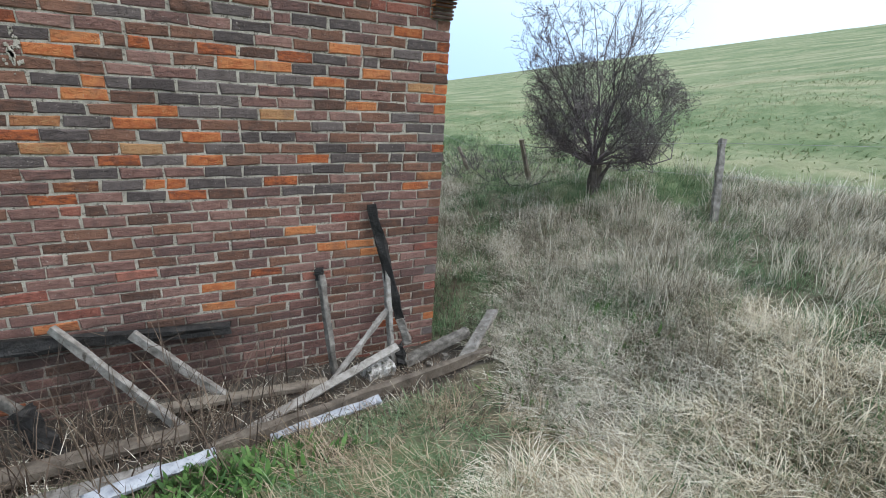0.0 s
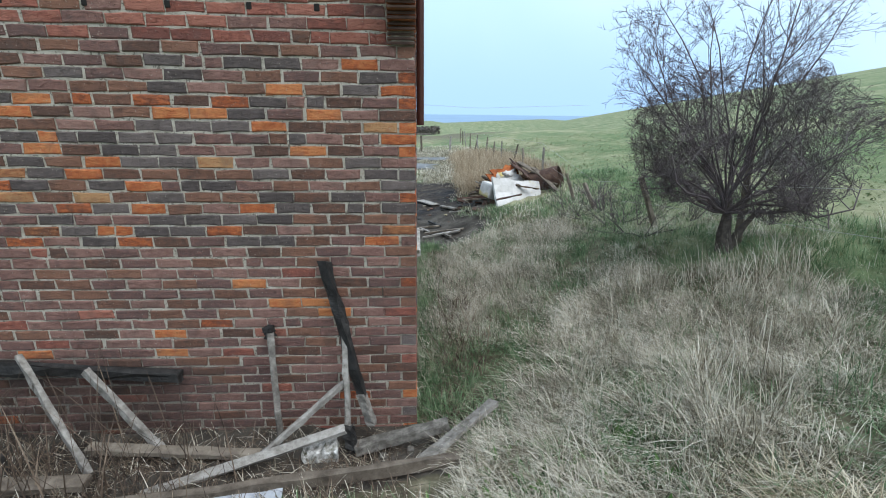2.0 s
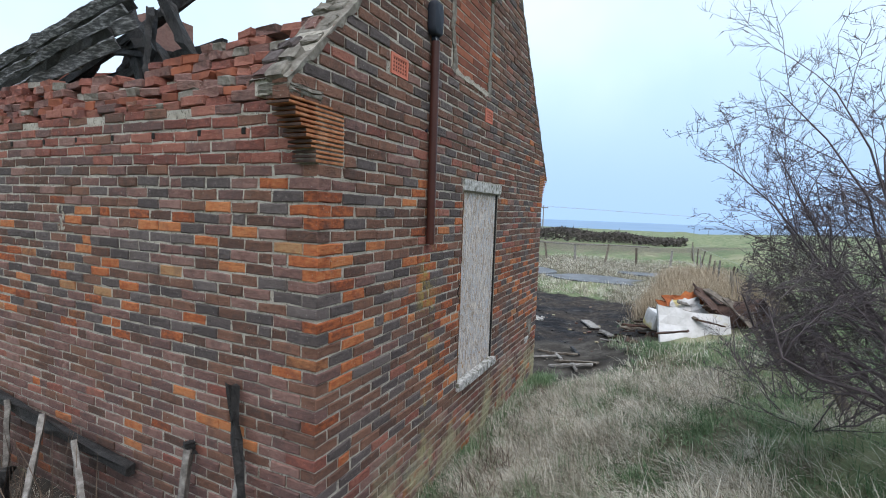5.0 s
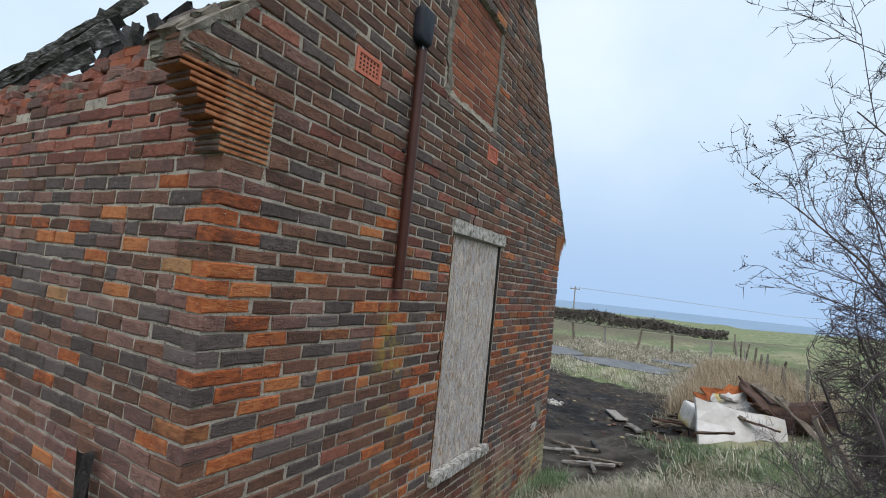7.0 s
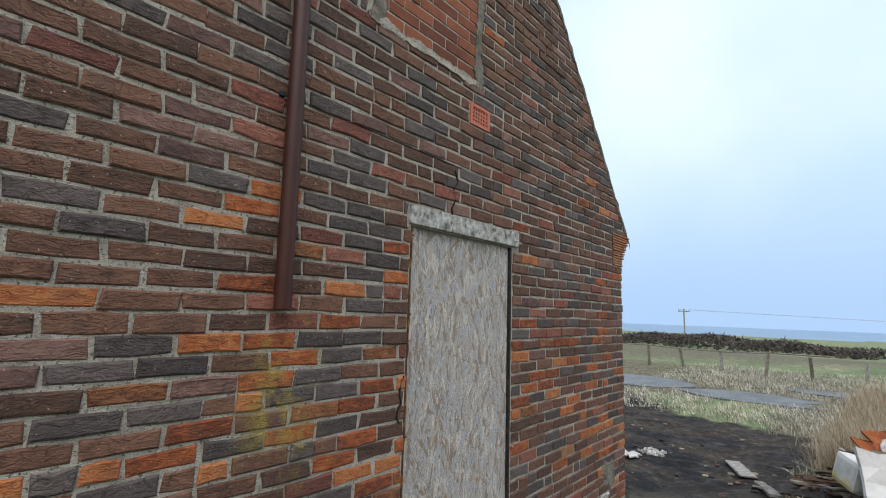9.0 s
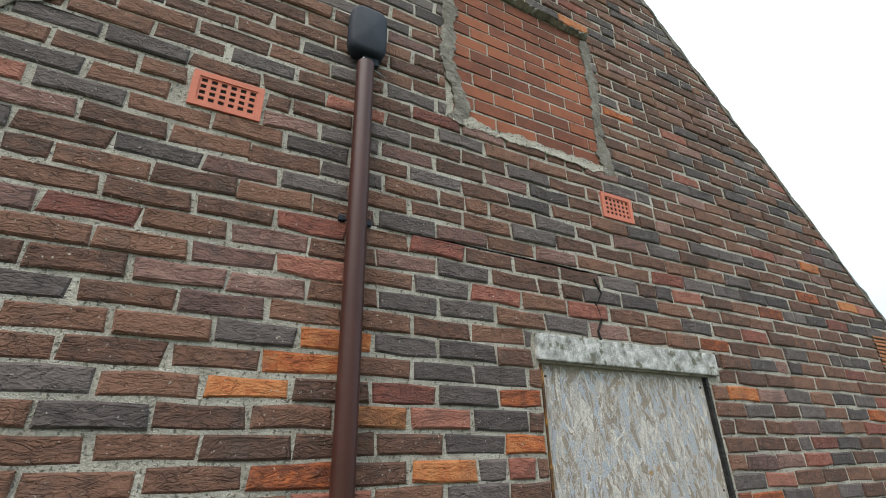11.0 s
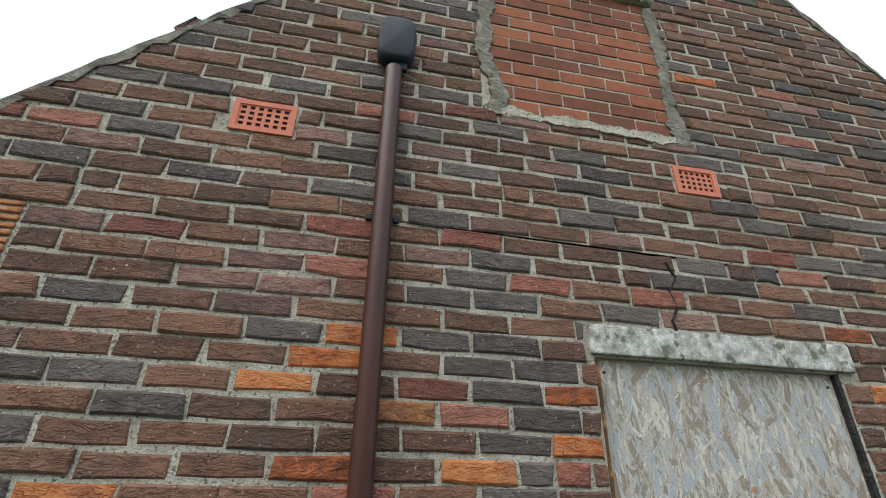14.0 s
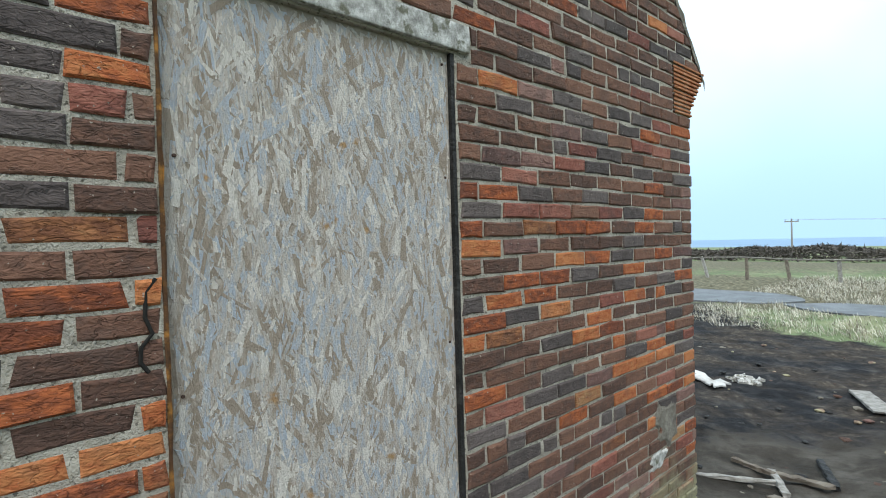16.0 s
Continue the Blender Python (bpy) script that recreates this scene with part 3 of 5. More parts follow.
def tube_curve(name, pts, r, mat, parent=None):
    """A round wire along pts."""
    verts, sizes, loops = [], [], []
    add_tube(verts, sizes, loops, [Vector(p) for p in pts], [r] * len(pts), 6)
    me = mesh_from(name, verts, sizes, loops, [mat])
    ob = new(name, me)
    if parent:
        under(ob, parent)
    return ob


def add_tube(verts, sizes, loops, pts, radii, n):
    prev = None
    for k, p in enumerate(pts):
        d = (pts[min(k + 1, len(pts) - 1)] - pts[max(k - 1, 0)])
        d = d.normalized() if d.length > 1e-6 else Vector((0, 0, 1))
        u = d.cross(Vector((0.31, 0.9, 0.17)))
        u = u.normalized() if u.length > 1e-3 else d.orthogonal().normalized()
        v = d.cross(u)
        base = len(verts)
        for i in range(n):
            a = 2 * math.pi * i / n
            verts.append(tuple(p + (u * math.cos(a) + v * math.sin(a)) * radii[k]))
        if prev is not None:
            for i in range(n):
                sizes.append(4)
                loops.extend((prev + i, prev + (i + 1) % n, base + (i + 1) % n, base + i))
        prev = base


WIRE = material("grey_cable", [(0.25, 0.25, 0.25), (0.38, 0.37, 0.36)], 5, 0.6, 0)
tube_curve("cable", [(GX + 0.02, 4.575, 3.02), (GX + 0.05, 4.55, 3.0), (GX + 0.055, 4.545, 2.985), (GX + 0.04, 4.56, 2.97), (GX + 0.03, 4.56, 2.9)], 0.003, WIRE, alarm)
tube_curve("cable", [(GX + 0.03, 4.60, 2.975), (GX + 0.012, 4.63, 2.985), (GX + 0.006, 4.66, 2.98)], 0.002, WIRE, alarm)

# Boarded window: lintel, sill, board of wood strands.
tagged(part("window_lintel", box((GX - 0.10, 5.285, 1.912), (GX + 0.012, 6.315, 2.012), 0.006), CONCRETE), "weathered concrete lintel with lichen", "lintel", kind="structure")
sill = bmesh.new()
box_into(sill, (GX - 0.14, 5.27, 0.02), (GX + 0.045, 6.29, 0.10))
bmesh.ops.bevel(sill, geom=sill.edges[:], offset=0.008, segments=2, affect="EDGES")
bmesh.ops.subdivide_edges(sill, edges=[e for e in sill.edges if e.calc_length() > 0.5], cuts=14)
sr = random.Random(2)
for v in sill.verts:
    v.co += Vector((sr.gauss(0, 0.003), 0, sr.gauss(0, 0.003)))
tagged(part("window_sill", sill, CONCRETE), "chipped mossy concrete window sill", "sill", kind="structure")
board = thing("boarded_window", "weathered strand board panel screwed over a window", "board", at=(GX, 5.77, 0.1))
panel = part("panel", box((GX - 0.042, 5.306, 0.092), (GX - 0.026, 6.232, 1.905), 0.002), OSB, board)
sr = np.random.RandomState(8)
verts, sizes, loops = [], [], []
for k in range(7600):
    cy, cz = sr.uniform(5.31, 6.228), sr.uniform(0.10, 1.90)
    a = sr.normal(1.5, 0.42)
    L, w = sr.uniform(0.05, 0.14), sr.uniform(0.008, 0.028)
    if k > 5000:
        L, w = L * 0.55, w * 0.5
    o = GX - 0.0258 + sr.uniform(0, 0.0022)
    dy, dz = math.cos(a), math.sin(a)
    base = len(verts)
    quad = [(-L / 2, -w / 2), (L / 2 * sr.uniform(0.7, 1), -w / 2 * sr.uniform(0.3, 1)), (L / 2, w / 2), (-L / 2 * sr.uniform(0.7, 1), w / 2 * sr.uniform(0.3, 1))]
    pts = [(cy + u * dy - v * dz, cz + u * dz + v * dy) for u, v in quad]
    if min(p[0] for p in pts) < 5.308 or max(p[0] for p in pts) > 6.231 or min(p[1] for p in pts) < 0.094 or max(p[1] for p in pts) > 1.904:
        continue
    for y, z in pts:
        verts.append((o + sr.uniform(-0.0006, 0.0006), y, z))
    for y, z in pts:
        verts.append((GX - 0.027, y, z))
    sizes += [4] * 5
    loops += [base, base + 1, base + 2, base + 3]
    for i in range(4):
        j = (i + 1) % 4
        loops += [base + i, base + 4 + i, base + 4 + j, base + j]
flakes = tagged(new("flakes", mesh_from("flakes", verts, sizes, loops, [STRAND])), kind="stuff")
under(flakes, panel)
part("edge_strip", beam_bm((GX - 0.012, 5.302, 0.1), (GX - 0.012, 5.302, 1.9), 0.022, 0.009, 0.0015, 3, 26), FOAM, board, "rusty foam strip down the panel edge")
# Black strips at the panel's side and head paint the shade of its gaps.
part("frame_edge", box((GX - 0.05, 6.2325, 0.1), (GX - 0.008, 6.249, 1.903)), CHAR_AND_SHADE, board, "black timber edge beside the panel")
part("frame_head", box((GX - 0.05, 5.31, 1.9055), (GX - 0.012, 6.232, 1.911)), CHAR_AND_SHADE, board, "black gap strip under the lintel")
for y in (5.335, 6.205):
    for z in (0.25, 0.85, 1.45, 1.86):
        sb = bmesh.new()
        bmesh.ops.create_cone(sb, cap_ends=True, segments=10, radius1=0.006, radius2=0.004, depth=0.006, matrix=Matrix.Translation((GX - 0.024, y, z)) @ Matrix.Rotation(radians(90), 4, "Y"))
        part("screw", sb, RUST_AND_SHADE, panel)
tagged(part("window_reveal", box((GX - 0.2, 5.303, 0.10), (GX - 0.068, 6.247, 1.90)), DARK_HOLE), "dark boarded window reveal", "window", kind="structure")


# Blocked opening high in the gable, with its broken cement edge.
def lumpy_strip(name, pts, width, thick, mat, seed, parent=None, x=GX, step=0.018):
    rnd = random.Random(seed)
    bm = bmesh.new()
    path = []
    for (y0, z0), (y1, z1) in zip(pts, pts[1:]):
        L = math.hypot(y1 - y0, z1 - z0)
        n = max(2, int(L / step))
        path += [(y0 + (y1 - y0) * k / n, z0 + (z1 - z0) * k / n, (y1 - y0) / L, (z1 - z0) / L) for k in range(n)]
    path.append((*pts[-1], path[-1][2], path[-1][3]))
    prev = None
    for y, z, ty, tz in path:
        ring = []
        wa, wb = width * (0.45 + 0.35 * noise.noise((y * 9, z * 9, seed))) * rnd.uniform(0.7, 1.2), width * (0.45 + 0.4 * noise.noise((y * 8, z * 8, seed + 5))) * rnd.uniform(0.7, 1.2)
        for s, o in ((-wa, -0.02), (-wa, 0.004 + rnd.uniform(0, 0.004)), (-wa * 0.3, thick * rnd.uniform(0.5, 1.1)), (wb * 0.35, thick * rnd.uniform(0.4, 1.0)), (wb, 0.003 + rnd.uniform(0, 0.004)), (wb, -0.02)):
            ring.append(bm.verts.new((x + o, y - tz * s, z + ty * s)))
        if prev:
            for k in range(5):
                bm.faces.new((prev[k], prev[k + 1], ring[k + 1], ring[k]))
        prev = ring
    bmesh.ops.recalc_face_normals(bm, faces=bm.faces)
    return part(name, bm, mat, parent)


infill = thing("blocked_opening", "red brick infill in a broken cement-edged opening", "blocked opening", at=(GX, 5.4, INF[2]))
part("mortar_bed", box((GX - 0.06, INF[0] - 0.055, INF[2] - 0.01), (GX - 0.0075, INF[1] + 0.055, INF[3] + 0.03)), MORTAR, infill)
ir = random.Random(31)
for k in range(12):
    z0 = INF[2] + 0.004 + k * 0.0735
    u = INF[0] - 0.02 - (0.11 if k % 2 else 0.0) - ir.uniform(0, 0.02)
    while u < INF[1] + 0.03:
        a, b = max(u, INF[0] - 0.02), min(u + 0.213, INF[1] + 0.03)
        if b - a > 0.03:
            bb = box((GX - 0.06, a, z0 + 0.005), (GX - 0.002 + ir.uniform(-0.003, 0.003), b, z0 + 0.066), 0.003)
            part("brick", bb, INFILL, infill)
        u += 0.222
lumpy_strip("cement_edge", [(INF[0] - 0.02, INF[2] - 0.02), (INF[0] + 0.02, INF[2] + 0.10), (INF[0] - 0.05, INF[2] + 0.32), (INF[0] - 0.03, INF[2] + 0.62), (INF[0] - 0.05, INF[3] + 0.02)], 0.085, 0.010, MORTAR_DARK, 4, infill)
lumpy_strip("cement_edge", [(INF[0] - 0.03, INF[2] - 0.005), (INF[1] + 0.06, INF[2] - 0.02)], 0.05, 0.006, MORTAR, 5, infill)
lumpy_strip("cement_edge", [(INF[1] + 0.05, INF[2] - 0.04), (INF[1] + 0.01, INF[2] + 0.2), (INF[1] + 0.05, INF[2] + 0.5), (INF[1] + 0.03, INF[3])], 0.08, 0.009, MORTAR_DARK, 6, infill)
lumpy_strip("flashing", [(INF[0] - 0.07, INF[3] - 0.01), (INF[0] + 0.03, INF[3] + 0.06), (INF[0] + 0.45, INF[3] + 0.05), (INF[1] + 0.05, INF[3] + 0.03)], 0.045, 0.035, MORTAR_DARK, 7, infill)

# Cracks, patches and putlog holes.
for pts in ([(5.283, 1.15), (5.262, 1.12), (5.258, 1.06), (5.272, 1.02), (5.248, 0.99), (5.246, 0.955), (5.262, 0.93)], [(5.63, 2.28), (5.66, 2.22), (5.62, 2.16), (5.64, 2.10), (5.61, 2.05), (5.62, 2.015)]):
    # Black tubes along the wall face stand for the shade in the cracks.
    tube_curve("crack", [(GX - 0.0005, y, z) for y, z in pts], 0.005, DARK_HOLE, wall_east)


def blob(name, c, axes, size, thick, mat, seed, parent):
    """A thin uneven smear: c centre, axes (u, v, out) as vectors."""
    bm = bmesh.new()
    u, v, o = [Vector(a) for a in axes]
    mid = bm.verts.new(Vector(c) + o * thick)
    inner, outer = [], []
    for k in range(26):
        a = 2 * math.pi * k / 26
        q = 1 + 0.55 * noise.noise((math.cos(a) * 2, math.sin(a) * 2, seed))
        inner.append(bm.verts.new(Vector(c) + (u * math.cos(a) * size[0] + v * math.sin(a) * size[1]) * q * 0.75 + o * thick))
        outer.append(bm.verts.new(Vector(c) + (u * math.cos(a) * size[0] + v * math.sin(a) * size[1]) * q - o * 0.004))
    for k in range(26):
        j = (k + 1) % 26
        bm.faces.new((mid, inner[k], inner[j]))
        bm.faces.new((inner[k], outer[k], outer[j], inner[j]))
    bmesh.ops.recalc_face_normals(bm, faces=bm.faces)
    return part(name, bm, mat, parent)


EASTWARD, SOUTHWARD = ((0, 1, 0), (0, 0, 1), (1, 0, 0)), ((1, 0, 0), (0, 0, 1), (0, -1, 0))
blob("cement_patch", (GX + 0.001, 7.83, 0.12), EASTWARD, (0.15, 0.13), 0.006, MORTAR_DARK, 1.5, wall_east)
blob("cement_patch", (GX + 0.001, 7.70, -0.05), EASTWARD, (0.09, 0.05), 0.005, CONCRETE, 2.5, wall_east)
splash = random.Random(14)
for k in range(26):
    size = splash.uniform(0.004, 0.016)
    blob("lime_splash", (-0.77 + splash.gauss(0, 0.022), GY - 0.005, 1.54 + splash.gauss(0, 0.05)), SOUTHWARD, (size, size * splash.uniform(1, 1.8)), 0.002, MORTAR, 4.5 + k, wall_south)
for x in (-1.5, -1.0, -0.55, -0.1, 0.35, 0.80, 1.18):
    # Black boxes slightly proud of the bricks paint the shade of each hole.
    part("putlog_hole", box((x - 0.018, GY - 0.003, 2.125), (x + 0.014, GY + 0.05, 2.165), 0.006), DARK_HOLE, wall_south)

# Cement fillets along the two verges, on the wall's edge.
for name, a, b, seed in (("trim_south", 3.085, APEX[0], 8), ("trim_north", APEX[0], 8.425, 9)):
    rnd = random.Random(seed)
    bm = bmesh.new()
    prev, n = None, 60
    for k in range(n + 1):
        y = a + (b - a) * k / n
        z = verge(y)
        lump = 0.014 + 0.016 * noise.noise((y * 3.1, seed, 0)) + rnd.uniform(-0.010, 0.010)
        ring = [bm.verts.new(p) for p in ((GX - 0.26, y, z - 0.02), (GX - 0.25, y, z + lump), (GX - 0.03, y, z + lump + rnd.uniform(-0.004, 0.004)), (GX + 0.006 + rnd.uniform(-0.004, 0.006), y, z + lump * 0.3), (GX + 0.003, y, z - 0.012 - rnd.uniform(0, 0.05)))]
        if prev:
            for q in range(4):
                bm.faces.new((prev[q], prev[q + 1], ring[q + 1], ring[q]))
        prev = ring
    bmesh.ops.recalc_face_normals(bm, faces=bm.faces)
    tagged(part(name, bm, MORTAR_DARK), "rough cement fillet along the gable verge", "verge", kind="structure")


coping = thing("verge_coping", "broken brick and cement coping on the gable slope", "coping", at=(GX, 3.1, 2.35))
cr = random.Random(6)
y = 3.12
while y < 5.7:
    for xo in (0.19, 0.075):
        bm = box((-0.055, -0.05, -0.03), (0.05, 0.055, cr.uniform(0.012, 0.04)), 0.01)
        for v in bm.verts:
            v.co += Vector((cr.gauss(0, 0.006), cr.gauss(0, 0.006), cr.gauss(0, 0.006)))
        bm.transform(pose(GX - xo + cr.uniform(-0.02, 0.015), y + cr.uniform(-0.02, 0.02), verge(y) + 0.005, 46 + cr.uniform(-8, 8), cr.uniform(-6, 6), cr.uniform(-10, 10)))
        part("brick", bm, cr.choice([BRICK_MAT["charcoal", "object"], MORTAR_DARK, BRICK_MAT["mauve", "object"], MORTAR_DARK]), coping)
    y += cr.uniform(0.09, 0.13)

# ---- broken wall head and burnt roof ----
rr = random.Random(17)
lv, ls, ll, lm = [], [], [], []
inner = bmesh.new()
box_into(inner, (HOUSE_X, GY + 0.22, 2.1), (GX - 0.232, GY + 0.40, 2.56))
box_into(inner, (0.35, GY + 0.30, 2.562), (GX - 0.232, GY + 0.42, 2.74))
tagged(part("wall_inner_south", inner, MORTAR), "rough mortared inner leaf of the front wall", "wall", kind="structure")
head = thing("wall_rubble", "loose red brick rubble along the broken wall head", "rubble")
for row in range(10):
    x = -3.4
    while x < 1.45:
        L = rr.uniform(0.09, 0.23)
        top = 2.68 + 0.10 * noise.noise((x * 0.8, 3.0, 1.0)) + 0.22 * float(smooth(-0.6, 1.3, x))
        z = 2.30 + row * 0.072
        depth = 0.06 + 0.04 * row
        if z + 0.05 < top and rr.random() < 0.93:
            bm = bmesh.new()
            box_into(bm, (-L / 2, -0.05, 0), (L / 2 - 0.012, 0.08, rr.uniform(0.055, 0.068)))
            bmesh.ops.bevel(bm, geom=bm.edges[:], offset=0.008, segments=1, affect="EDGES")
            for v in bm.verts:
                v.co += Vector((rr.gauss(0, 0.006), rr.gauss(0, 0.006), rr.gauss(0, 0.003)))
            bm.transform(pose(x + L / 2, GY + depth + rr.uniform(-0.012, 0.03), z, rr.uniform(-4, 4), rr.uniform(-5, 5), rr.uniform(-7, 7)))
            part("brick", bm, rr.choice([BRICK_MAT["red", "object"], BRICK_MAT["mauve", "object"], BRICK_MAT["red", "object"], INFILL, BRICK_MAT["mauve", "object"], MORTAR_DARK]), head)
        x += L
BURN = "charred roof timbers"
for k in range(7):
    lift, back = 0.115 * k, 0.05 * k
    tagged(part("roof_board", beam_bm((-3.9 + 0.06 * k, 3.66 + back, 2.42 + lift), (-1.15 + 0.16 * math.sin(4 * k), 3.95 + back, 3.12 + lift + 0.04 * math.sin(3 * k)), 0.10, 0.022, 0.010, 44 + k, 16, -62 + 6 * math.sin(5 * k)), CHAR_AND_SHADE if k % 3 == 1 else CHAR_GREY),
           "split ash-grey charred roof board on the wall head", "roof board", BURN)
for k, (a, b, w, h) in enumerate([
    ((-3.3, 4.2, 2.7), (-0.75, 4.5, 3.75), 0.07, 0.10), ((-2.9, 4.4, 2.9), (-0.3, 4.4, 3.15), 0.07, 0.10),
    ((-1.2, 4.3, 2.6), (-1.9, 4.5, 3.75), 0.09, 0.16), ((-1.0, 4.3, 3.62), (-0.45, 4.35, 2.75), 0.07, 0.11),
    ((-0.95, 4.1, 2.6), (-1.0, 4.2, 3.5), 0.06, 0.09), ((-1.7, 4.2, 3.7), (-0.75, 4.3, 2.8), 0.10, 0.16),
    ((-2.2, 4.3, 3.3), (-0.9, 4.4, 3.1), 0.06, 0.08), ((-3.0, 4.5, 2.6), (-2.1, 4.5, 3.7), 0.06, 0.09),
    ((-0.9, 4.6, 2.6), (0.2, 5.2, 3.0), 0.07, 0.12), ((-2.4, 4.5, 2.6), (-1.8, 4.6, 3.5), 0.07, 0.09),
    ((-1.6, 4.5, 3.05), (0.1, 4.7, 3.05), 0.06, 0.1)]):
    timber("roof_timber", "charred black roof timber fallen across the wall head", a, b, w, h, CHAR_AND_SHADE, 50 + k, "roof timber", 0.012, 0, BURN)
bm = bmesh.new()
box_into(bm, (-2.75, 5.0, -1.0), (-2.2, 5.5, 3.95))
tagged(part("chimney_breast", bm, BRICK_MAT["mauve", "island"]), "sooty brick chimney stub inside the burnt house", "chimney")
cross = bmesh.new()
prevs = None
for k in range(16):
    y = 4.4 + 3.6 * k / 15
    z = 3.15 + 0.12 * noise.noise((y * 2, 5, 5)) + 0.35 * math.sin(math.pi * k / 15)
    ring = [cross.verts.new((-3.4, y, -1.0)), cross.verts.new((-3.2, y, -1.0)), cross.verts.new((-3.2, y, z)), cross.verts.new((-3.4, y, z))]
    if prevs:
        for q in range(4):
            cross.faces.new((prevs[q], prevs[(q + 1) % 4], ring[(q + 1) % 4], ring[q]))
    else:
        cross.faces.new(ring[::-1])
    prevs = ring
cross.faces.new(prevs)
tagged(part("wall_cross", cross, BRICK_MAT["red", "island"]), "broken brick cross wall inside the burnt house", "wall", kind="structure")

# ---- collapsed lean-to against the front wall ----
G = "collapsed timber frame"
timber("charred_beam", "charred black beam lying along the brick wall", (0.09, 3.27, -0.20), (-2.2, 3.24, 0.02), 0.06, 0.08, CHAR_AND_SHADE, 1, "beam", 0.008, 0, G)
timber("timber_post", "grey weathered post with burnt top by the wall", (0.80, 3.10, -0.68), (0.745, 3.27, 0.14), 0.042, 0.062, WOOD_GREY, 2, "post", 0.003, 0, G)
timber("charred_tip", "burnt black end of a post", (0.742, 3.272, 0.10), (0.733, 3.275, 0.175), 0.055, 0.06, CHAR_AND_SHADE, 3, "post", 0.006, 0, G)
timber("timber_post", "grey weathered split post by the wall", (1.27, 3.08, -0.72), (1.25, 3.24, 0.16), 0.04, 0.06, WOOD_GREY, 4, "post", 0.003, 0, G)
timber("charred_stick", "long charred black batten leaning on the brick wall", (1.36, 3.17, -0.32), (1.14, 3.27, 0.63), 0.045, 0.07, CHAR_AND_SHADE, 5, "batten", 0.008, 0, G)
timber("timber_batten", "unburnt grey foot of the leaning batten", (1.43, 3.14, -0.54), (1.36, 3.17, -0.31), 0.05, 0.065, WOOD_GREY, 6, "batten", 0.003, 0, G)
timber("timber_brace", "grey weathered diagonal brace", (0.62, 2.86, -0.66), (1.235, 3.17, -0.22), 0.035, 0.042, WOOD_GREY, 7, "brace", 0.003, 0, G)
timber("timber_plank", "grey weathered plank slanting over the frame", (0.05, 2.62, -0.62), (1.26, 2.98, -0.44), 0.058, 0.03, WOOD_GREY, 8, "plank", 0.003, 20, G)
timber("charred_stump", "short charred black stump of a post", (1.34, 2.98, -0.74), (1.27, 3.0, -0.42), 0.06, 0.07, CHAR_AND_SHADE, 9, "post", 0.01, 0, G)
timber("timber_sleeper", "squared grey timber lying at the wall corner", (1.32, 2.98, -0.60), (1.95, 3.08, -0.50), 0.09, 0.07, WOOD_GREY, 10, "plank", 0.004, 0, G)
timber("timber_sleeper", "long old timber edging in the grass", (-0.1, 2.42, -0.51), (2.02, 2.78, -0.53), 0.05, 0.08, WOOD_TAN, 11, "plank", 0.005, 0, G)
timber("timber_plank", "grey plank with its end in the grass", (1.72, 2.75, -0.57), (2.28, 3.19, -0.41), 0.11, 0.03, WOOD_GREY, 12, "plank", 0.003, -20, G)
timber("timber_plank", "tan plank lying behind the fallen rails", (0.7, 2.95, -0.60), (-0.42, 3.02, -0.57), 0.08, 0.04, WOOD_TAN, 13, "plank", 0.003, 0, G)
timber("timber_plank", "long grey plank on the ground by weeds", (-0.2, 2.66, -0.52), (-2.4, 2.55, -0.50), 0.10, 0.05, WOOD_TAN, 14, "plank", 0.004, 0, G)
timber("timber_plank", "grey plank edging half buried in weeds", (-0.3, 2.35, -0.50), (-2.4, 2.3, -0.48), 0.12, 0.05, WOOD_GREY, 15, "plank", 0.004, 0, G)
timber("fallen_rail", "grey rail leaning from the charred beam", (-0.84, 3.18, 0.02), (-0.22, 2.74, -0.56), 0.036, 0.06, WOOD_GREY, 16, "rail", 0.003, 0, G)
timber("fallen_rail", "grey rail leaning from the charred beam", (-0.46, 3.2, -0.10), (0.16, 2.98, -0.72), 0.036, 0.06, WOOD_GREY, 17, "rail", 0.003, 0, G)
timber("fallen_rail", "grey rail with a burnt lower end", (-1.45, 3.2, -0.02), (-1.0, 3.0, -0.40), 0.036, 0.06, WOOD_GREY, 18, "rail", 0.003, 0, G)
timber("charred_tip", "burnt black end of a fallen rail", (-1.02, 3.0, -0.36), (-0.86, 2.86, -0.66), 0.09, 0.12, CHAR_AND_SHADE, 19, "rail", 0.012, 0, G)
timber("metal_strip", "pale grey flashing strip under the timbers", (0.22, 2.46, -0.525), (0.95, 2.56, -0.535), 0.10, 0.012, ZINC, 20, "strip", 0.004, 12, G)
timber("metal_strip", "pale grey flashing strip in the weeds", (-0.62, 2.25, -0.465), (-0.05, 2.36, -0.475), 0.07, 0.03, ZINC, 21, "strip", 0.004, 12, G)
timber("concrete_block", "mossy concrete block among the timbers", (0.98, 2.96, -0.62), (1.22, 2.98, -0.60), 0.16, 0.12, CONCRETE, 22, "block", 0.008, 0, G)
for x, y in ((1.52, 2.92), (1.7, 2.98)):
    timber("timber_peg", "short grey peg under a plank", (x, y, -0.80), (x, y, -0.60), 0.04, 0.05, WOOD_GREY, 23, "peg", 0.003, 0, G)
tagged(part("plastic_tray", box((-1.62, 2.55, -0.60), (-1.28, 2.8, -0.50), 0.02), WHITE), "white plastic tray lying in the weeds", "tray")


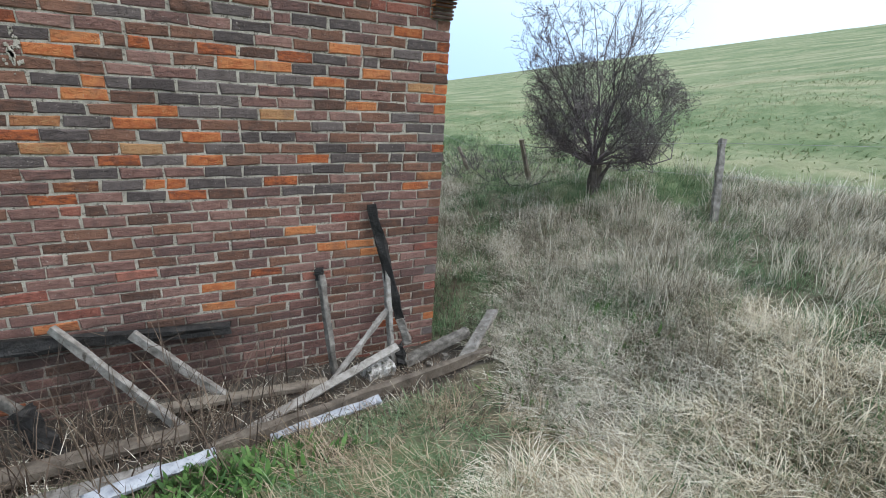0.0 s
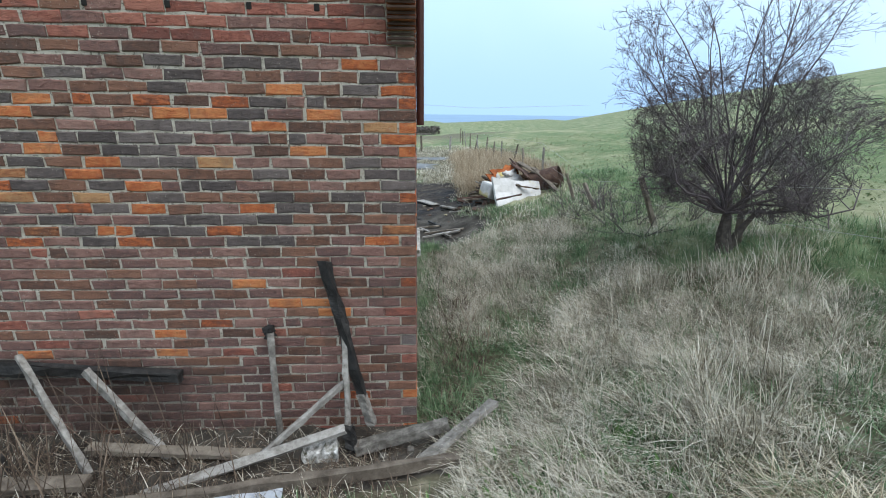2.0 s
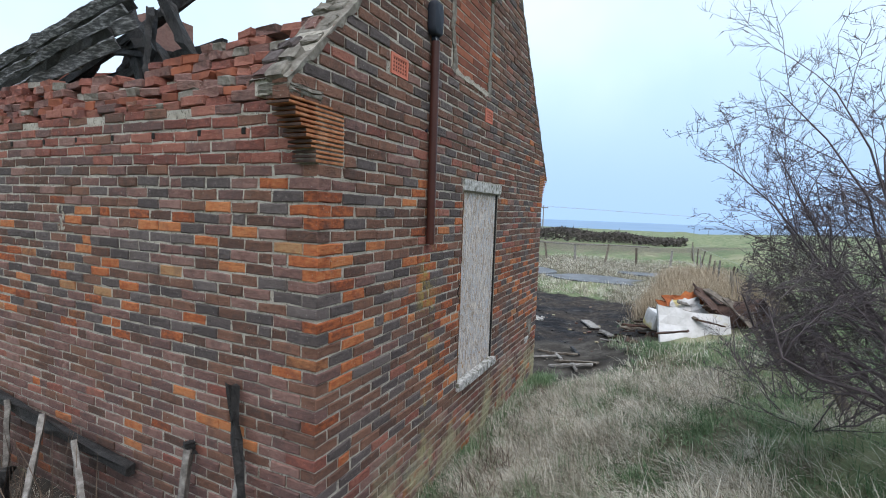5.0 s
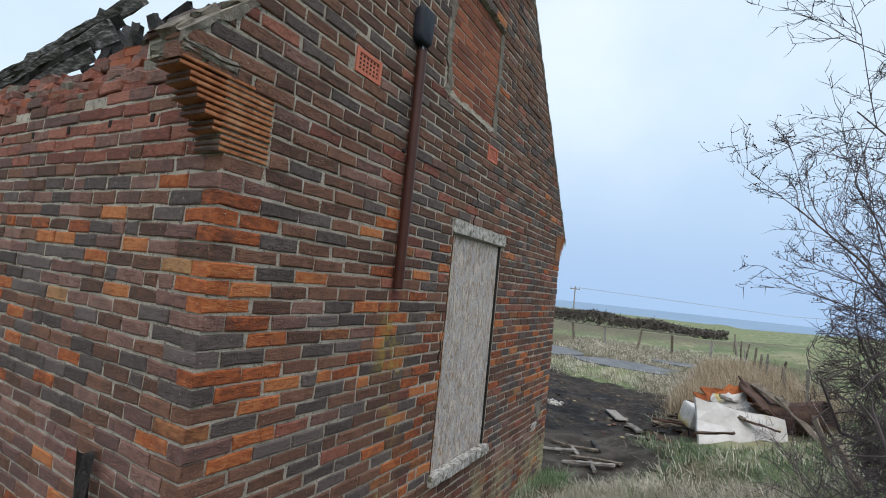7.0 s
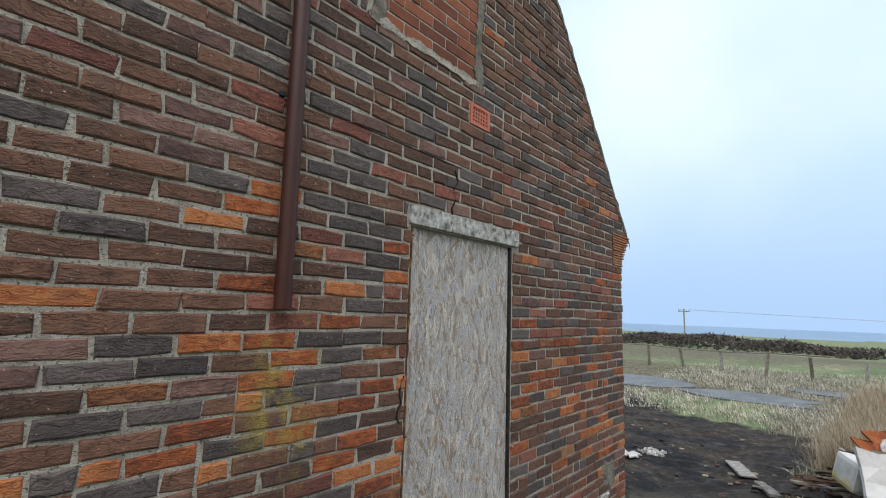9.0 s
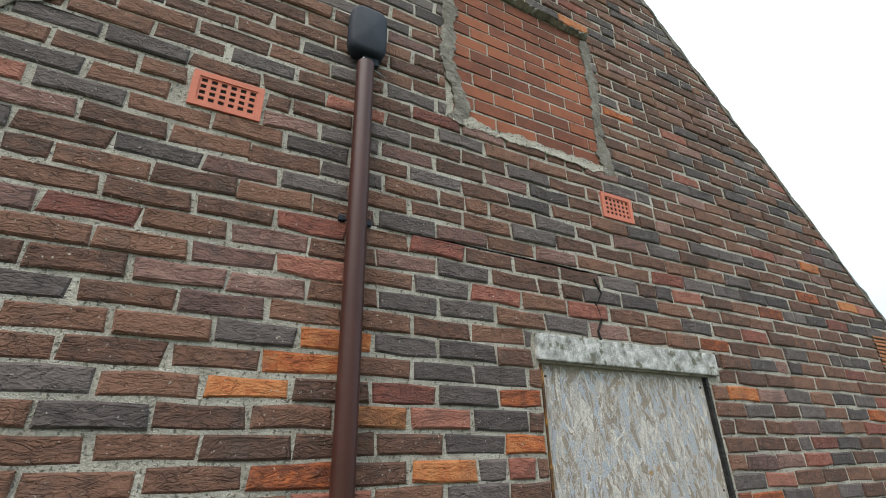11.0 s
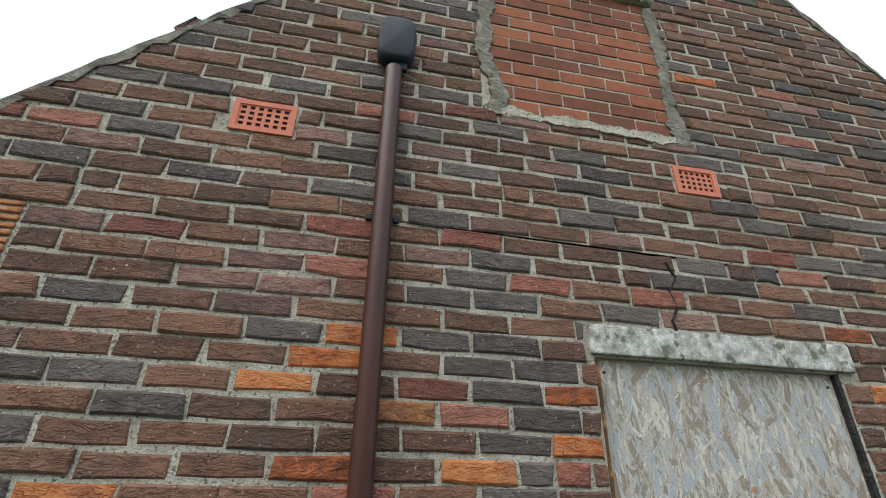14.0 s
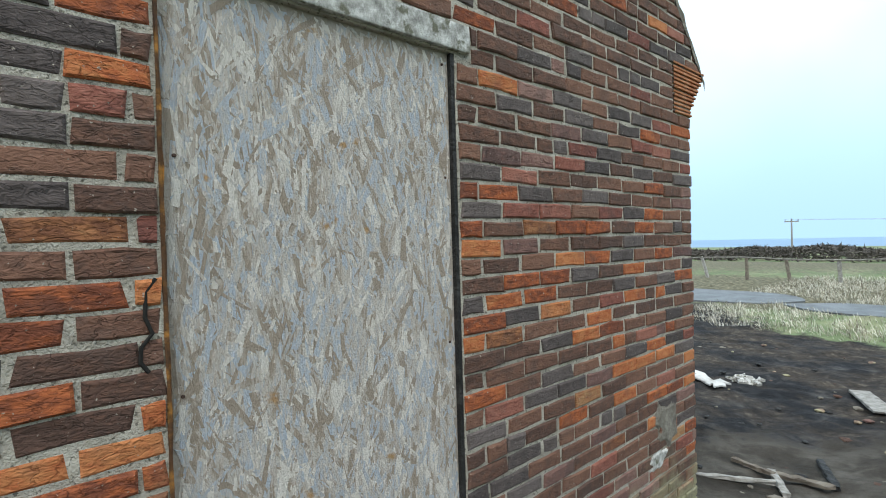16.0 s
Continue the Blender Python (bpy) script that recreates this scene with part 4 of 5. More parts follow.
# ---- vegetation ----
def blade_field(name, label, category, xy, rs, n_per, length, width, lean, azimuth, az_spread, mat, spread=0.06, droop=0.45):
    """Bent grass blades in tufts at xy; one object."""
    m = len(xy)
    k = m * n_per
    base = np.repeat(xy, n_per, 0) + rs.normal(0, spread, (k, 2))
    tuft_az = np.repeat(azimuth + rs.normal(0, az_spread, m), n_per)
    az = tuft_az + rs.normal(0, 0.7, k)
    L = np.repeat(length * rs.uniform(0.6, 1.3, m), n_per) * rs.uniform(0.55, 1.2, k)
    ln = np.clip(np.repeat(lean * rs.uniform(0.5, 1.4, m), n_per) * rs.uniform(0.3, 1.5, k), 0.05, 0.97)
    w = width * rs.uniform(0.6, 1.4, k)
    z = height(base[:, 0], base[:, 1]) - 0.03
    dirx, diry = np.cos(az), np.sin(az)
    verts = np.zeros((k, 7, 3), np.float32)
    for q, s in enumerate((0.0, 0.38, 0.72, 1.0)):
        out = L * ln * s ** 1.5
        up = L * np.sqrt(np.maximum(0.02, 1 - (ln * 0.85) ** 2)) * (s - droop * ln * s * s)
        cx, cy, cz = base[:, 0] + dirx * out, base[:, 1] + diry * out, z + up
        if q < 3:
            h = w * (1 - 0.25 * s) / 2
            verts[:, 2 * q] = np.stack([cx - diry * h, cy + dirx * h, cz], 1)
            verts[:, 2 * q + 1] = np.stack([cx + diry * h, cy - dirx * h, cz], 1)
        else:
            verts[:, 6] = np.stack([cx, cy, cz], 1)
    o = (np.arange(k) * 7)[:, None]
    pattern = np.array([0, 1, 3, 2, 2, 3, 5, 4, 4, 5, 6])
    loops = (o + pattern[None, :]).ravel()
    sizes = np.tile([4, 4, 3], k)
    me = mesh_from(name, verts.reshape(-1, 3), sizes, loops, [mat])
    return tagged(new(name, me), label, category, kind="stuff")


rs = np.random.RandomState(12)
PADS = ((-3.5, 21.0, 3.0, 1.6, 1), (1.2, 20.0, 2.0, 1.0, 2), (3.0, 23.0, 1.5, 0.6, 3))


def scatter(n, x0, x1, y0, y1, keep):
    p = np.stack([rs.uniform(x0, x1, n), rs.uniform(y0, y1, n)], 1)
    ok = keep(p[:, 0], p[:, 1])
    house = (p[:, 0] < 1.80) & (p[:, 1] > 3.30) & (p[:, 1] < 8.3)
    yard = (p[:, 0] < 2.9 + 0.25 * np.sin(3 * p[:, 1])) & (p[:, 1] > 8.0) & (p[:, 1] < 15)
    pit = (p[:, 0] < 2.0) & (p[:, 1] > 2.35) & (p[:, 1] < 3.5)
    pile = np.hypot((p[:, 0] - 3.75) / 1.0, (p[:, 1] - 10.7) / 1.1) < 1
    pads = np.zeros(len(p), bool)
    for cx, cy, sx, sy, _ in PADS:
        pads |= np.hypot((p[:, 0] - cx) / sx, (p[:, 1] - cy) / sy) < 1.05
    return p[ok & ~house & ~yard & ~pit & ~pile & ~pads]


def patch(x, y, s, seed):
    return np.sin(x * 1.9 * s + seed) * np.cos(y * 1.5 * s + 1.3 * seed) + 0.6 * np.sin(3.7 * s * x - 2.9 * s * y + seed * 2) + 0.4 * np.sin(7.3 * s * x + 6.1 * s * y)


WIND = radians(215)
SOUTH = lambda x, y: y < 1.55 + 0.35 * np.sin(2.1 * x) + 0.2 * np.sin(5.3 * x + 2 * y)
LUSH = lambda x, y: rs.uniform(0, 1, len(x)) < 0.28 + 0.72 * (patch(x, y, 1, 0.4) > -0.1)
blade_field("dry_grass", "long dry straw grass combed by wind", "grass", scatter(15500, 1.78, 6.5, 0.5, 8, lambda x, y: ~SOUTH(x, y) & (patch(x, y, 1, 0.4) > -1.0) & LUSH(x, y) & ((x < 4.2) | (y < 3.9) | (rs.uniform(0, 1, len(x)) < 0.15))), rs, 22, 0.23, 0.0036, 1.25, WIND, 1.1, STRAW, 0.05)
blade_field("dry_grass", "pale bleached straw grass on the open field", "grass", scatter(8600, 1.0, 6.5, -1.5, 2.4, lambda x, y: SOUTH(x, y) & (patch(x, y, 1, 0.4) > -0.7) & (y < 0.9 + 0.55 * x) & ((y < 1.9) | (x > 1.6))), rs, 22, 0.25, 0.0036, 1.3, WIND, 1.1, STRAW_PALE, 0.05)
blade_field("tall_dry_grass", "standing tufts of tall straw grass on the bank", "grass", scatter(900, 2.6, 6.5, 0.0, 4.6, lambda x, y: patch(x, y, 1.3, 3.1) > 0.35), rs, 26, 0.40, 0.0042, 0.7, WIND, 1.0, STRAW, 0.05)
blade_field("dry_grass", "dry straw grass over the bank and verge", "grass", scatter(5200, -2.5, 5.2, 8, 30, lambda x, y: (x > 1.5 + 0.06 * (y - 8)) | (y > 16)), rs, 10, 0.20, 0.011, 0.8, WIND, 0.9, STRAW, 0.1)
blade_field("dry_grass", "dry matted straw grass in front of the house", "grass", scatter(3800, -2.5, 1.9, -1.5, 2.35, lambda x, y: (patch(x, y, 1.2, 2.2) > -0.8) & ((y < 1.9) | (x > 0.2))), rs, 16, 0.20, 0.0036, 1.35, WIND, 1.2, FEATHER)
blade_field("green_grass", "short green grass between the straw", "grass", scatter(15000, -2.5, 6.5, -1.5, 12, lambda x, y: ((y < 1.85) | (x > 0.6)) & ((patch(x, y, 1, 0.4) < 0.15) | (rs.uniform(0, 1, len(x)) < 0.35))), rs, 17, 0.20, 0.0042, 0.95, WIND, 1.3, GREEN)
blade_field("hill_grass", "tussocky pale green grass on the hillside", "grass", scatter(15000, 5.2, 26, -8, 30, lambda x, y: rs.uniform(0, 1, len(x)) < np.clip(1.15 - (x - 5) / 14, 0.12, 1)), rs, 9, 0.09, 0.022, 1.3, WIND, 1.0, HILL_GRASS, 0.25)
blade_field("tall_dry_grass", "tall feathery straw grass along the fence", "grass", scatter(2200, 3.0, 5.4, 11.8, 24, lambda x, y: x > 2.4 + 0.05 * y), rs, 20, 0.56, 0.006, 0.6, WIND, 1.0, FEATHER, 0.14)
blade_field("wall_grass", "rough grass along the foot of the gable", "grass", np.stack([1.80 + np.abs(rs.normal(0, 0.14, 1300)), rs.uniform(3.3, 8.2, 1300)], 1), rs, 14, 0.17, 0.005, 0.8, WIND, 2.0, GREEN, 0.05)
blade_field("wall_litter", "matted brown dead grass at the gable foot", "grass", np.stack([1.90 + np.abs(rs.normal(0, 0.16, 700)), rs.uniform(3.2, 7.6, 700)], 1), rs, 12, 0.20, 0.005, 1.3, radians(20), 1.5, DRY_STEM, 0.06)
# Dead stems and weeds between the timbers.
blade_field("straw_litter", "loose pale straw caught between the timbers", "weeds", np.stack([rs.uniform(-1.2, 1.7, 420), rs.uniform(2.3, 3.28, 420)], 1), rs, 4, 0.16, 0.0035, 1.5, radians(200), 1.6, STRAW, 0.07, 0.3)
blade_field("dead_stems", "tangle of thin brown dead stems among timbers", "weeds", np.stack([rs.uniform(-2.4, 1.7, 1000), rs.uniform(2.0, 3.28, 1000)], 1), rs, 7, 0.17, 0.0045, 1.4, radians(180), 3.0, DRY_STEM, 0.08, 0.2)
blade_field("tall_dead_stems", "tall thin dead weed stems by the wall", "weeds", np.stack([rs.uniform(-1.8, 0.6, 90), rs.uniform(2.2, 3.0, 90)], 1), rs, 3, 0.75, 0.006, 0.45, radians(180), 3.0, DRY_STEM, 0.1, 0.15)
blade_field("dead_bracken", "brown dead bracken at the foot of the gable", "weeds", np.stack([rs.normal(2.15, 0.14, 70), rs.uniform(4.1, 5.4, 70)], 1), rs, 9, 0.26, 0.007, 1.0, radians(20), 2.0, DRY_STEM, 0.07, 0.3)
blade_field("nettles", "low green leafy weeds", "weeds", np.concatenate([np.stack([rs.normal(-0.02, 0.22, 170), rs.normal(2.12, 0.12, 170)], 1), np.stack([rs.normal(2.35, 0.25, 90), rs.normal(2.2, 0.3, 90)], 1)]), rs, 9, 0.12, 0.024, 0.8, 0.0, 3.0, NETTLE, 0.05, 0.3)


class Tree:
    def __init__(self, seed):
        self.r = random.Random(seed)
        self.v, self.s, self.l, self.berries = [], [], [], []

    def limb(self, p, d, L, r, level, ball=None, up=0.0, wig=0.25, berry=0.0):
        """Grows a crooked limb with side shoots."""
        R = self.r
        n = 5 if level < 2 else 4
        pts, rad = [p.copy()], [r]
        d = d.normalized()
        for k in range(n):
            d = (d + Vector((R.gauss(0, wig), R.gauss(0, wig), R.gauss(0, wig) + up))).normalized()
            if p.x < 3.6:
                d = (d + Vector((0.12, 0, 0.1))).normalized()
            if ball:
                c, q = ball
                rel = Vector(((p.x - c[0]) / q[0], (p.y - c[1]) / q[1], (p.z - c[2]) / q[2]))
                if rel.length > 0.95:
                    d = (d - Vector((rel.x, rel.y, rel.z)) * 0.8).normalized()
            p = p + d * (L / n)
            pts.append(p.copy())
            rad.append(r * (1 - 0.75 * (k + 1) / n))
        add_tube(self.v, self.s, self.l, pts, rad, 6 if level == 0 else 4 if level == 1 else 3)
        return pts, rad, d

    def bush(self, p, d, L, r, level, counts, ball=None, up=0.0, spread=0.9, shrink=0.62, berry=0.0, wig=0.25):
        pts, rad, dd = self.limb(p, d, L, r, level, ball, up, wig)
        if level + 1 > len(counts):
            if berry and self.r.random() < berry:
                self.berries.append(pts[-1])
                self.berries.append(pts[-2] + Vector((0.012, 0, 0.01)))
            return
        for k in range(counts[level]):
            t = self.r.uniform(0.2, 1.0)
            i = min(int(t * (len(pts) - 1)), len(pts) - 2)
            q = pts[i].lerp(pts[i + 1], t * (len(pts) - 1) - i)
            side = Vector((self.r.gauss(0, 1), self.r.gauss(0, 1), self.r.gauss(0.1, 0.8))).normalized()
            self.bush(q, (pts[i + 1] - pts[i]).normalized() + side * spread, L * shrink * self.r.uniform(0.6, 1.2), max(0.0018, rad[i] * 0.5), level + 1, counts, ball, up * 0.6, spread, shrink, berry, wig)


TREE = Vector((4.92, 4.80, float(height(4.92, 4.80)) - 0.05))
hawthorn = thing("hawthorn_tree", "bare wind-shaped hawthorn with a dense twiggy crown", "tree", at=tuple(TREE))
tr = Tree(4)
tr.limb(TREE, Vector((-0.12, 0.05, 1)), 0.62, 0.095, 0, None, 0.1, 0.08)
tr.limb(TREE + Vector((0.03, 0.02, 0)), Vector((0.25, 0.1, 1)), 0.6, 0.06, 0, None, 0.1, 0.1)
part_me = mesh_from("trunk", tr.v, tr.s, tr.l, [BARK])
trunk = new("trunk", part_me)
under(trunk, hawthorn)
crown = Tree(9)
fork = TREE + Vector((-0.05, 0.03, 0.45))
ball = ((5.0, 4.92, 1.32), (1.12, 1.1, 0.80))
for k in range(15):
    a = 2 * math.pi * k / 15 + 0.2
    crown.bush(fork, Vector((math.cos(a), math.sin(a), 0.05 + 1.5 * ((k * 7) % 5) / 4)), 1.30, 0.018, 0, (10, 10, 9), ball, 0.0, 0.95, 0.52)
for d, L in (((-0.75, 0.4, 0.95), 1.6), ((-0.62, 0.15, 1.15), 1.85), ((-0.85, 0.1, 1.0), 1.75), ((-0.7, -0.25, 1.1), 1.75), ((-0.42, -0.2, 1.2), 1.9), ((-0.3, 0.35, 1.3), 2.1), ((-0.12, 0.05, 1.4), 2.3),
             ((0.15, -0.05, 1.4), 2.3), ((0.28, 0.2, 1.3), 2.2), ((0.0, -0.3, 1.3), 1.9), ((0.45, 0.2, 1.1), 1.9)):
    crown.bush(fork + Vector((0, 0, 0.1)), Vector(d), L, 0.0125, 0, (13, 9, 6), None, 0.03, 0.95, 0.34, 0.35, 0.15)
for d, L in (((-0.8, -0.25, 0.2), 0.95), ((-0.8, 0.3, 0.2), 1.05), ((-0.7, -0.6, 0.25), 0.9)):
    crown.bush(fork, Vector(d), L, 0.012, 0, (8, 5, 3), None, 0.06, 0.7, 0.45, 0.3)
crown_ob = new("crown", mesh_from("crown", crown.v, crown.s, crown.l, [TWIG]))
under(crown_ob, hawthorn)
bv, bs, bl = [], [], []
for p in crown.berries[:1400]:
    o = len(bv)
    q = 0.004
    bv += [(p.x + q, p.y, p.z), (p.x - q, p.y, p.z), (p.x, p.y + q, p.z), (p.x, p.y - q, p.z), (p.x, p.y, p.z + q), (p.x, p.y, p.z - q)]
    for a, b, c in ((0, 2, 4), (2, 1, 4), (1, 3, 4), (3, 0, 4), (2, 0, 5), (1, 2, 5), (3, 1, 5), (0, 3, 5)):
        bs.append(3)
        bl += [o + a, o + b, o + c]
berries = tagged(new("fruit", mesh_from("fruit", bv, bs, bl, [BERRY])), kind="stuff")
under(berries, hawthorn)
weed = thing("dead_weed", "tall branching dead brown weed by the fallen timbers", "weed", at=(-0.7, 2.3, -0.6))
wd = Tree(33)
for k in range(9):
    x, y = -0.75 + 0.5 * wd.r.random(), 2.2 + 0.25 * wd.r.random()
    q = Vector((x, y, float(height(x, y))))
    pts, rad, d = wd.limb(q, Vector((wd.r.gauss(0, 0.35), wd.r.gauss(0.1, 0.25), 1)), wd.r.uniform(0.5, 0.85), 0.0045, 1, None, 0.05, 0.12)
    for i in range(2, len(pts)):
        for c in range(2):
            wd.limb(pts[i], Vector((wd.r.gauss(0, 1), wd.r.gauss(0, 1), 0.8)), wd.r.uniform(0.08, 0.2), 0.002, 2, None, 0.1, 0.15)
for v in range(0, len(wd.v)):
    x, y, z = wd.v[v]
    wd.v[v] = (max(x, -2.2), min(y, GY - 0.03), z)
under(tagged(new("stem", mesh_from("stem", wd.v, wd.s, wd.l, [DRY_STEM])), kind="stuff"), weed)
# A dry thicket low at the fence beyond the tree.
thicket = thing("bramble_thicket", "low bare thorny thicket at the fence", "shrub", at=(4.6, 7.0, -0.1))
th = Tree(21)
for k in range(12):
    x, y = 4.35 + 0.5 * th.r.random(), 5.6 + 3.2 * th.r.random()
    for q in range(4):
        th.bush(Vector((x, y, float(height(x, y)))), Vector((th.r.gauss(-0.2, 0.6), th.r.gauss(0, 0.6), 0.7)), 0.6, 0.006, 0, (5, 4), None, 0, 0.8, 0.5)
under(tagged(new("bramble", mesh_from("bramble", th.v, th.s, th.l, [TWIG])), kind="stuff"), thicket)


# ---- fences ----
def fence_post(top, foot, w, seed):
    ob = timber("fence_post", "weathered wooden fence post leaning in grass", foot, top, w, w, WOOD_TAN if seed % 3 else WOOD_GREY, seed, "fence post", 0.004, 0, "field fence posts")
    return ob


fr = random.Random(3)
posts = [((4.60, 6.15, 0.78), (4.93, 6.22, 0.05), 0.06), ((4.58, 8.12, 0.42), (4.80, 7.92, -0.12), 0.06), ((5.20, 3.30, 1.14), (5.04, 3.05, 0.20), 0.07), ((4.55, 9.0, 0.45), (4.75, 8.9, -0.15), 0.05), ((5.13, 4.98, 1.35), (5.16, 4.95, 0.15), 0.06)]
for k in range(12):
    y = 12.2 + 1.9 * k
    x = 4.95 - 0.02 * k
    z = float(height(x, y))
    posts.append(((x + fr.gauss(0, 0.1), y + fr.gauss(0, 0.05), z + fr.uniform(0.75, 1.0)), (x, y, z - 0.1), 0.05))
for k in range(13):
    x = 3.6 - 1.55 * k
    y = 27 + 0.10 * k
    z = float(height(x, y))
    posts.append(((x + fr.gauss(0, 0.15), y, z + fr.uniform(0.8, 1.05)), (x, y, z - 0.1), 0.11))
for k, (a, b, w) in enumerate(posts):
    fence_post(a, b, w, 100 + k)
for z in (0.95, 0.55):
    wire = [(5.9, -3.0, float(height(5.9, -3)) + z), (5.15, 3.2, float(height(5.05, 3.1)) + z * 0.9), (4.75, 6.2, 0.05 + z * 0.7), (4.7, 8.0, -0.2 + z * 0.7), (4.9, 12.2, float(height(4.9, 12.2)) + z), (4.75, 30, float(height(4.75, 30)) + z)]
    tagged(tube_curve("fence_wire", wire, 0.0022, WIRE), "thin grey wire strung along field fence posts", "wire", "fence wires")
rail = [(x, 27.2, float(height(x, 27.2)) + 0.9 + 0.05 * math.sin(x)) for x in np.linspace(-16, 2.6, 12)]
tagged(tube_curve("fence_rail", rail, 0.03, WOOD_GREY), "grey wooden top rail of the far fence", "rail")

# ---- rubble heap ----
H = "rubble heap"


def slab(name, label, category, centre, size, turn, mat, seed, rough=0.01):
    """A bent and dented sheet."""
    rnd = random.Random(seed)
    bm = bmesh.new()
    bmesh.ops.create_grid(bm, x_segments=8, y_segments=6, size=0.5)
    for v in bm.verts:
        v.co = Vector((v.co.x * size[0], v.co.y * size[1], 0.03 * noise.noise((v.co.x * 3, v.co.y * 3, seed)) * 2 + rnd.gauss(0, rough * 0.3)))
        if abs(abs(v.co.x) - size[0] / 2) < 0.001 or abs(abs(v.co.y) - size[1] / 2) < 0.001:
            v.co.x += rnd.gauss(0, rough * 2)
            v.co.y += rnd.gauss(0, rough * 2)
    ext = bmesh.ops.extrude_face_region(bm, geom=bm.faces[:])
    for v in ext["geom"]:
        if isinstance(v, bmesh.types.BMVert):
            v.co.z -= size[2]
    bmesh.ops.recalc_face_normals(bm, faces=bm.faces)
    bm.transform(pose(*centre, *turn))
    return tagged(part(name, bm, mat), label, category, H)


slab("white_board", "stained white panel leaning on the rubble heap", "panel", (3.98, 10.28, -0.27), (1.25, 0.9, 0.05), (58, 8, 24), WHITE, 1, 0.007)
slab("white_board", "white insulation sheet on the heap", "panel", (4.25, 10.95, -0.42), (0.7, 0.5, 0.05), (60, 0, 40), WHITE, 2, 0.02)
tagged(part("white_tank", (lambda b: (b.transform(pose(3.42, 10.55, -0.13, 8, 12, 30)), b)[1])(box((-0.22, -0.2, -0.16), (0.22, 0.2, 0.16), 0.05)), WHITE), "dented white tank upon the heap", "tank", H)
slab("rusty_sheet", "rusty orange-edged white sheet on the heap", "sheet", (3.78, 11.0, 0.12), (0.75, 0.5, 0.03), (58, -6, 20), RUST, 3, 0.02)
slab("white_sheet", "white bent sheet over the rusty one", "sheet", (3.83, 10.95, 0.10), (0.58, 0.34, 0.02), (58, -6, 20), WHITE, 4, 0.02)
slab("brown_sheet", "dark rusty corrugated sheet on the heap", "sheet", (4.42, 11.3, 0.10), (1.1, 0.7, 0.03), (25, 30, 30), RUST_AND_SHADE, 5, 0.02)
slab("brown_sheet", "brown bent sheet at the heap foot", "sheet", (3.40, 10.25, -0.48), (0.5, 0.4, 0.03), (55, -10, -20), RUST_AND_SHADE, 6, 0.02)
slab("white_scrap", "white plastic scrap flat in the grass", "scrap", (3.08, 10.3, -0.60), (0.45, 0.3, 0.02), (8, -6, 20), WHITE, 7, 0.03)
bm = bmesh.new()
bmesh.ops.create_cone(bm, cap_ends=False, segments=24, radius1=0.28, radius2=0.26, depth=0.7, matrix=pose(4.75, 11.1, 0.02, 70, 10, 60))
bmesh.ops.solidify(bm, geom=bm.faces[:], thickness=0.015)
tagged(part("rusty_drum", bm, RUST_AND_SHADE), "open rusty drum lying on the heap", "drum", H)
hr = random.Random(77)
for k in range(110):
    cx, cy = hr.gauss(3.55, 0.48), hr.gauss(10.7, 0.5)
    if cy < 10.8 and cx > 3.05:
        cy += 0.95
    z = float(height(cx, cy)) + hr.uniform(0.04, 0.55) * max(0.1, 1 - 0.9 * abs(cx - 3.9))
    a = hr.uniform(0, math.pi)
    L = hr.uniform(0.2, 0.75)
    d = Vector((math.cos(a), math.sin(a) * 0.6, hr.gauss(0, 0.22))) * L / 2
    c = Vector((cx, cy, z))
    timber("broken_board", "broken dark board in the rubble heap", c - d, c + d, hr.uniform(0.03, 0.10), 0.022, hr.choice([WOOD_TAN, CHAR_AND_SHADE, RUST_AND_SHADE, WOOD_GREY, RUST_AND_SHADE]), 200 + k, "board", 0.005, hr.uniform(-40, 40), H)
for k, (a, b, w) in enumerate([((4.15, 11.4, 0.40), (4.95, 10.75, -0.02), 0.14), ((3.98, 11.5, 0.40), (4.9, 11.1, 0.12), 0.12), ((4.45, 11.2, 0.30), (4.9, 10.5, -0.15), 0.1)]):
    timber("brown_plank", "long brown plank slanting off the heap", a, b, w, 0.03, WOOD_TAN, 260 + k, "plank", 0.005, 10, H)
Y = "yard litter"
for k, (a, b, w, m) in enumerate([((1.85, 8.75), (2.55, 8.62), 0.06, WOOD_GREY), ((1.9, 9.05), (2.6, 8.7), 0.07, WOOD_TAN), ((2.15, 9.0), (2.35, 8.35), 0.05, WOOD_GREY), ((2.35, 11.3), (2.6, 10.6), 0.13, WOOD_GREY), ((2.75, 10.9), (3.2, 11.5), 0.08, WOOD_TAN), ((2.2, 9.4), (2.0, 9.9), 0.05, CHAR_AND_SHADE), ((1.40, 9.0), (1.88, 9.3), 0.035, WOOD_GREY), ((1.77, 9.5), (1.97, 9.12), 0.05, WOOD_GREY), ((1.82, 9.46), (2.2, 9.34), 0.06, WOOD_TAN), ((1.5, 9.5), (1.8, 9.42), 0.04, WOOD_TAN), ((1.85, 12.4), (2.2, 11.5), 0.2, WOOD_GREY)]):
    za, zb = float(height(*a)) + 0.035, float(height(*b)) + 0.045
    timber("loose_board", "grey loose board on muddy ground by the house", (*a, za), (*b, zb), w, 0.03, m, 300 + k, "board", 0.004, 0, Y)
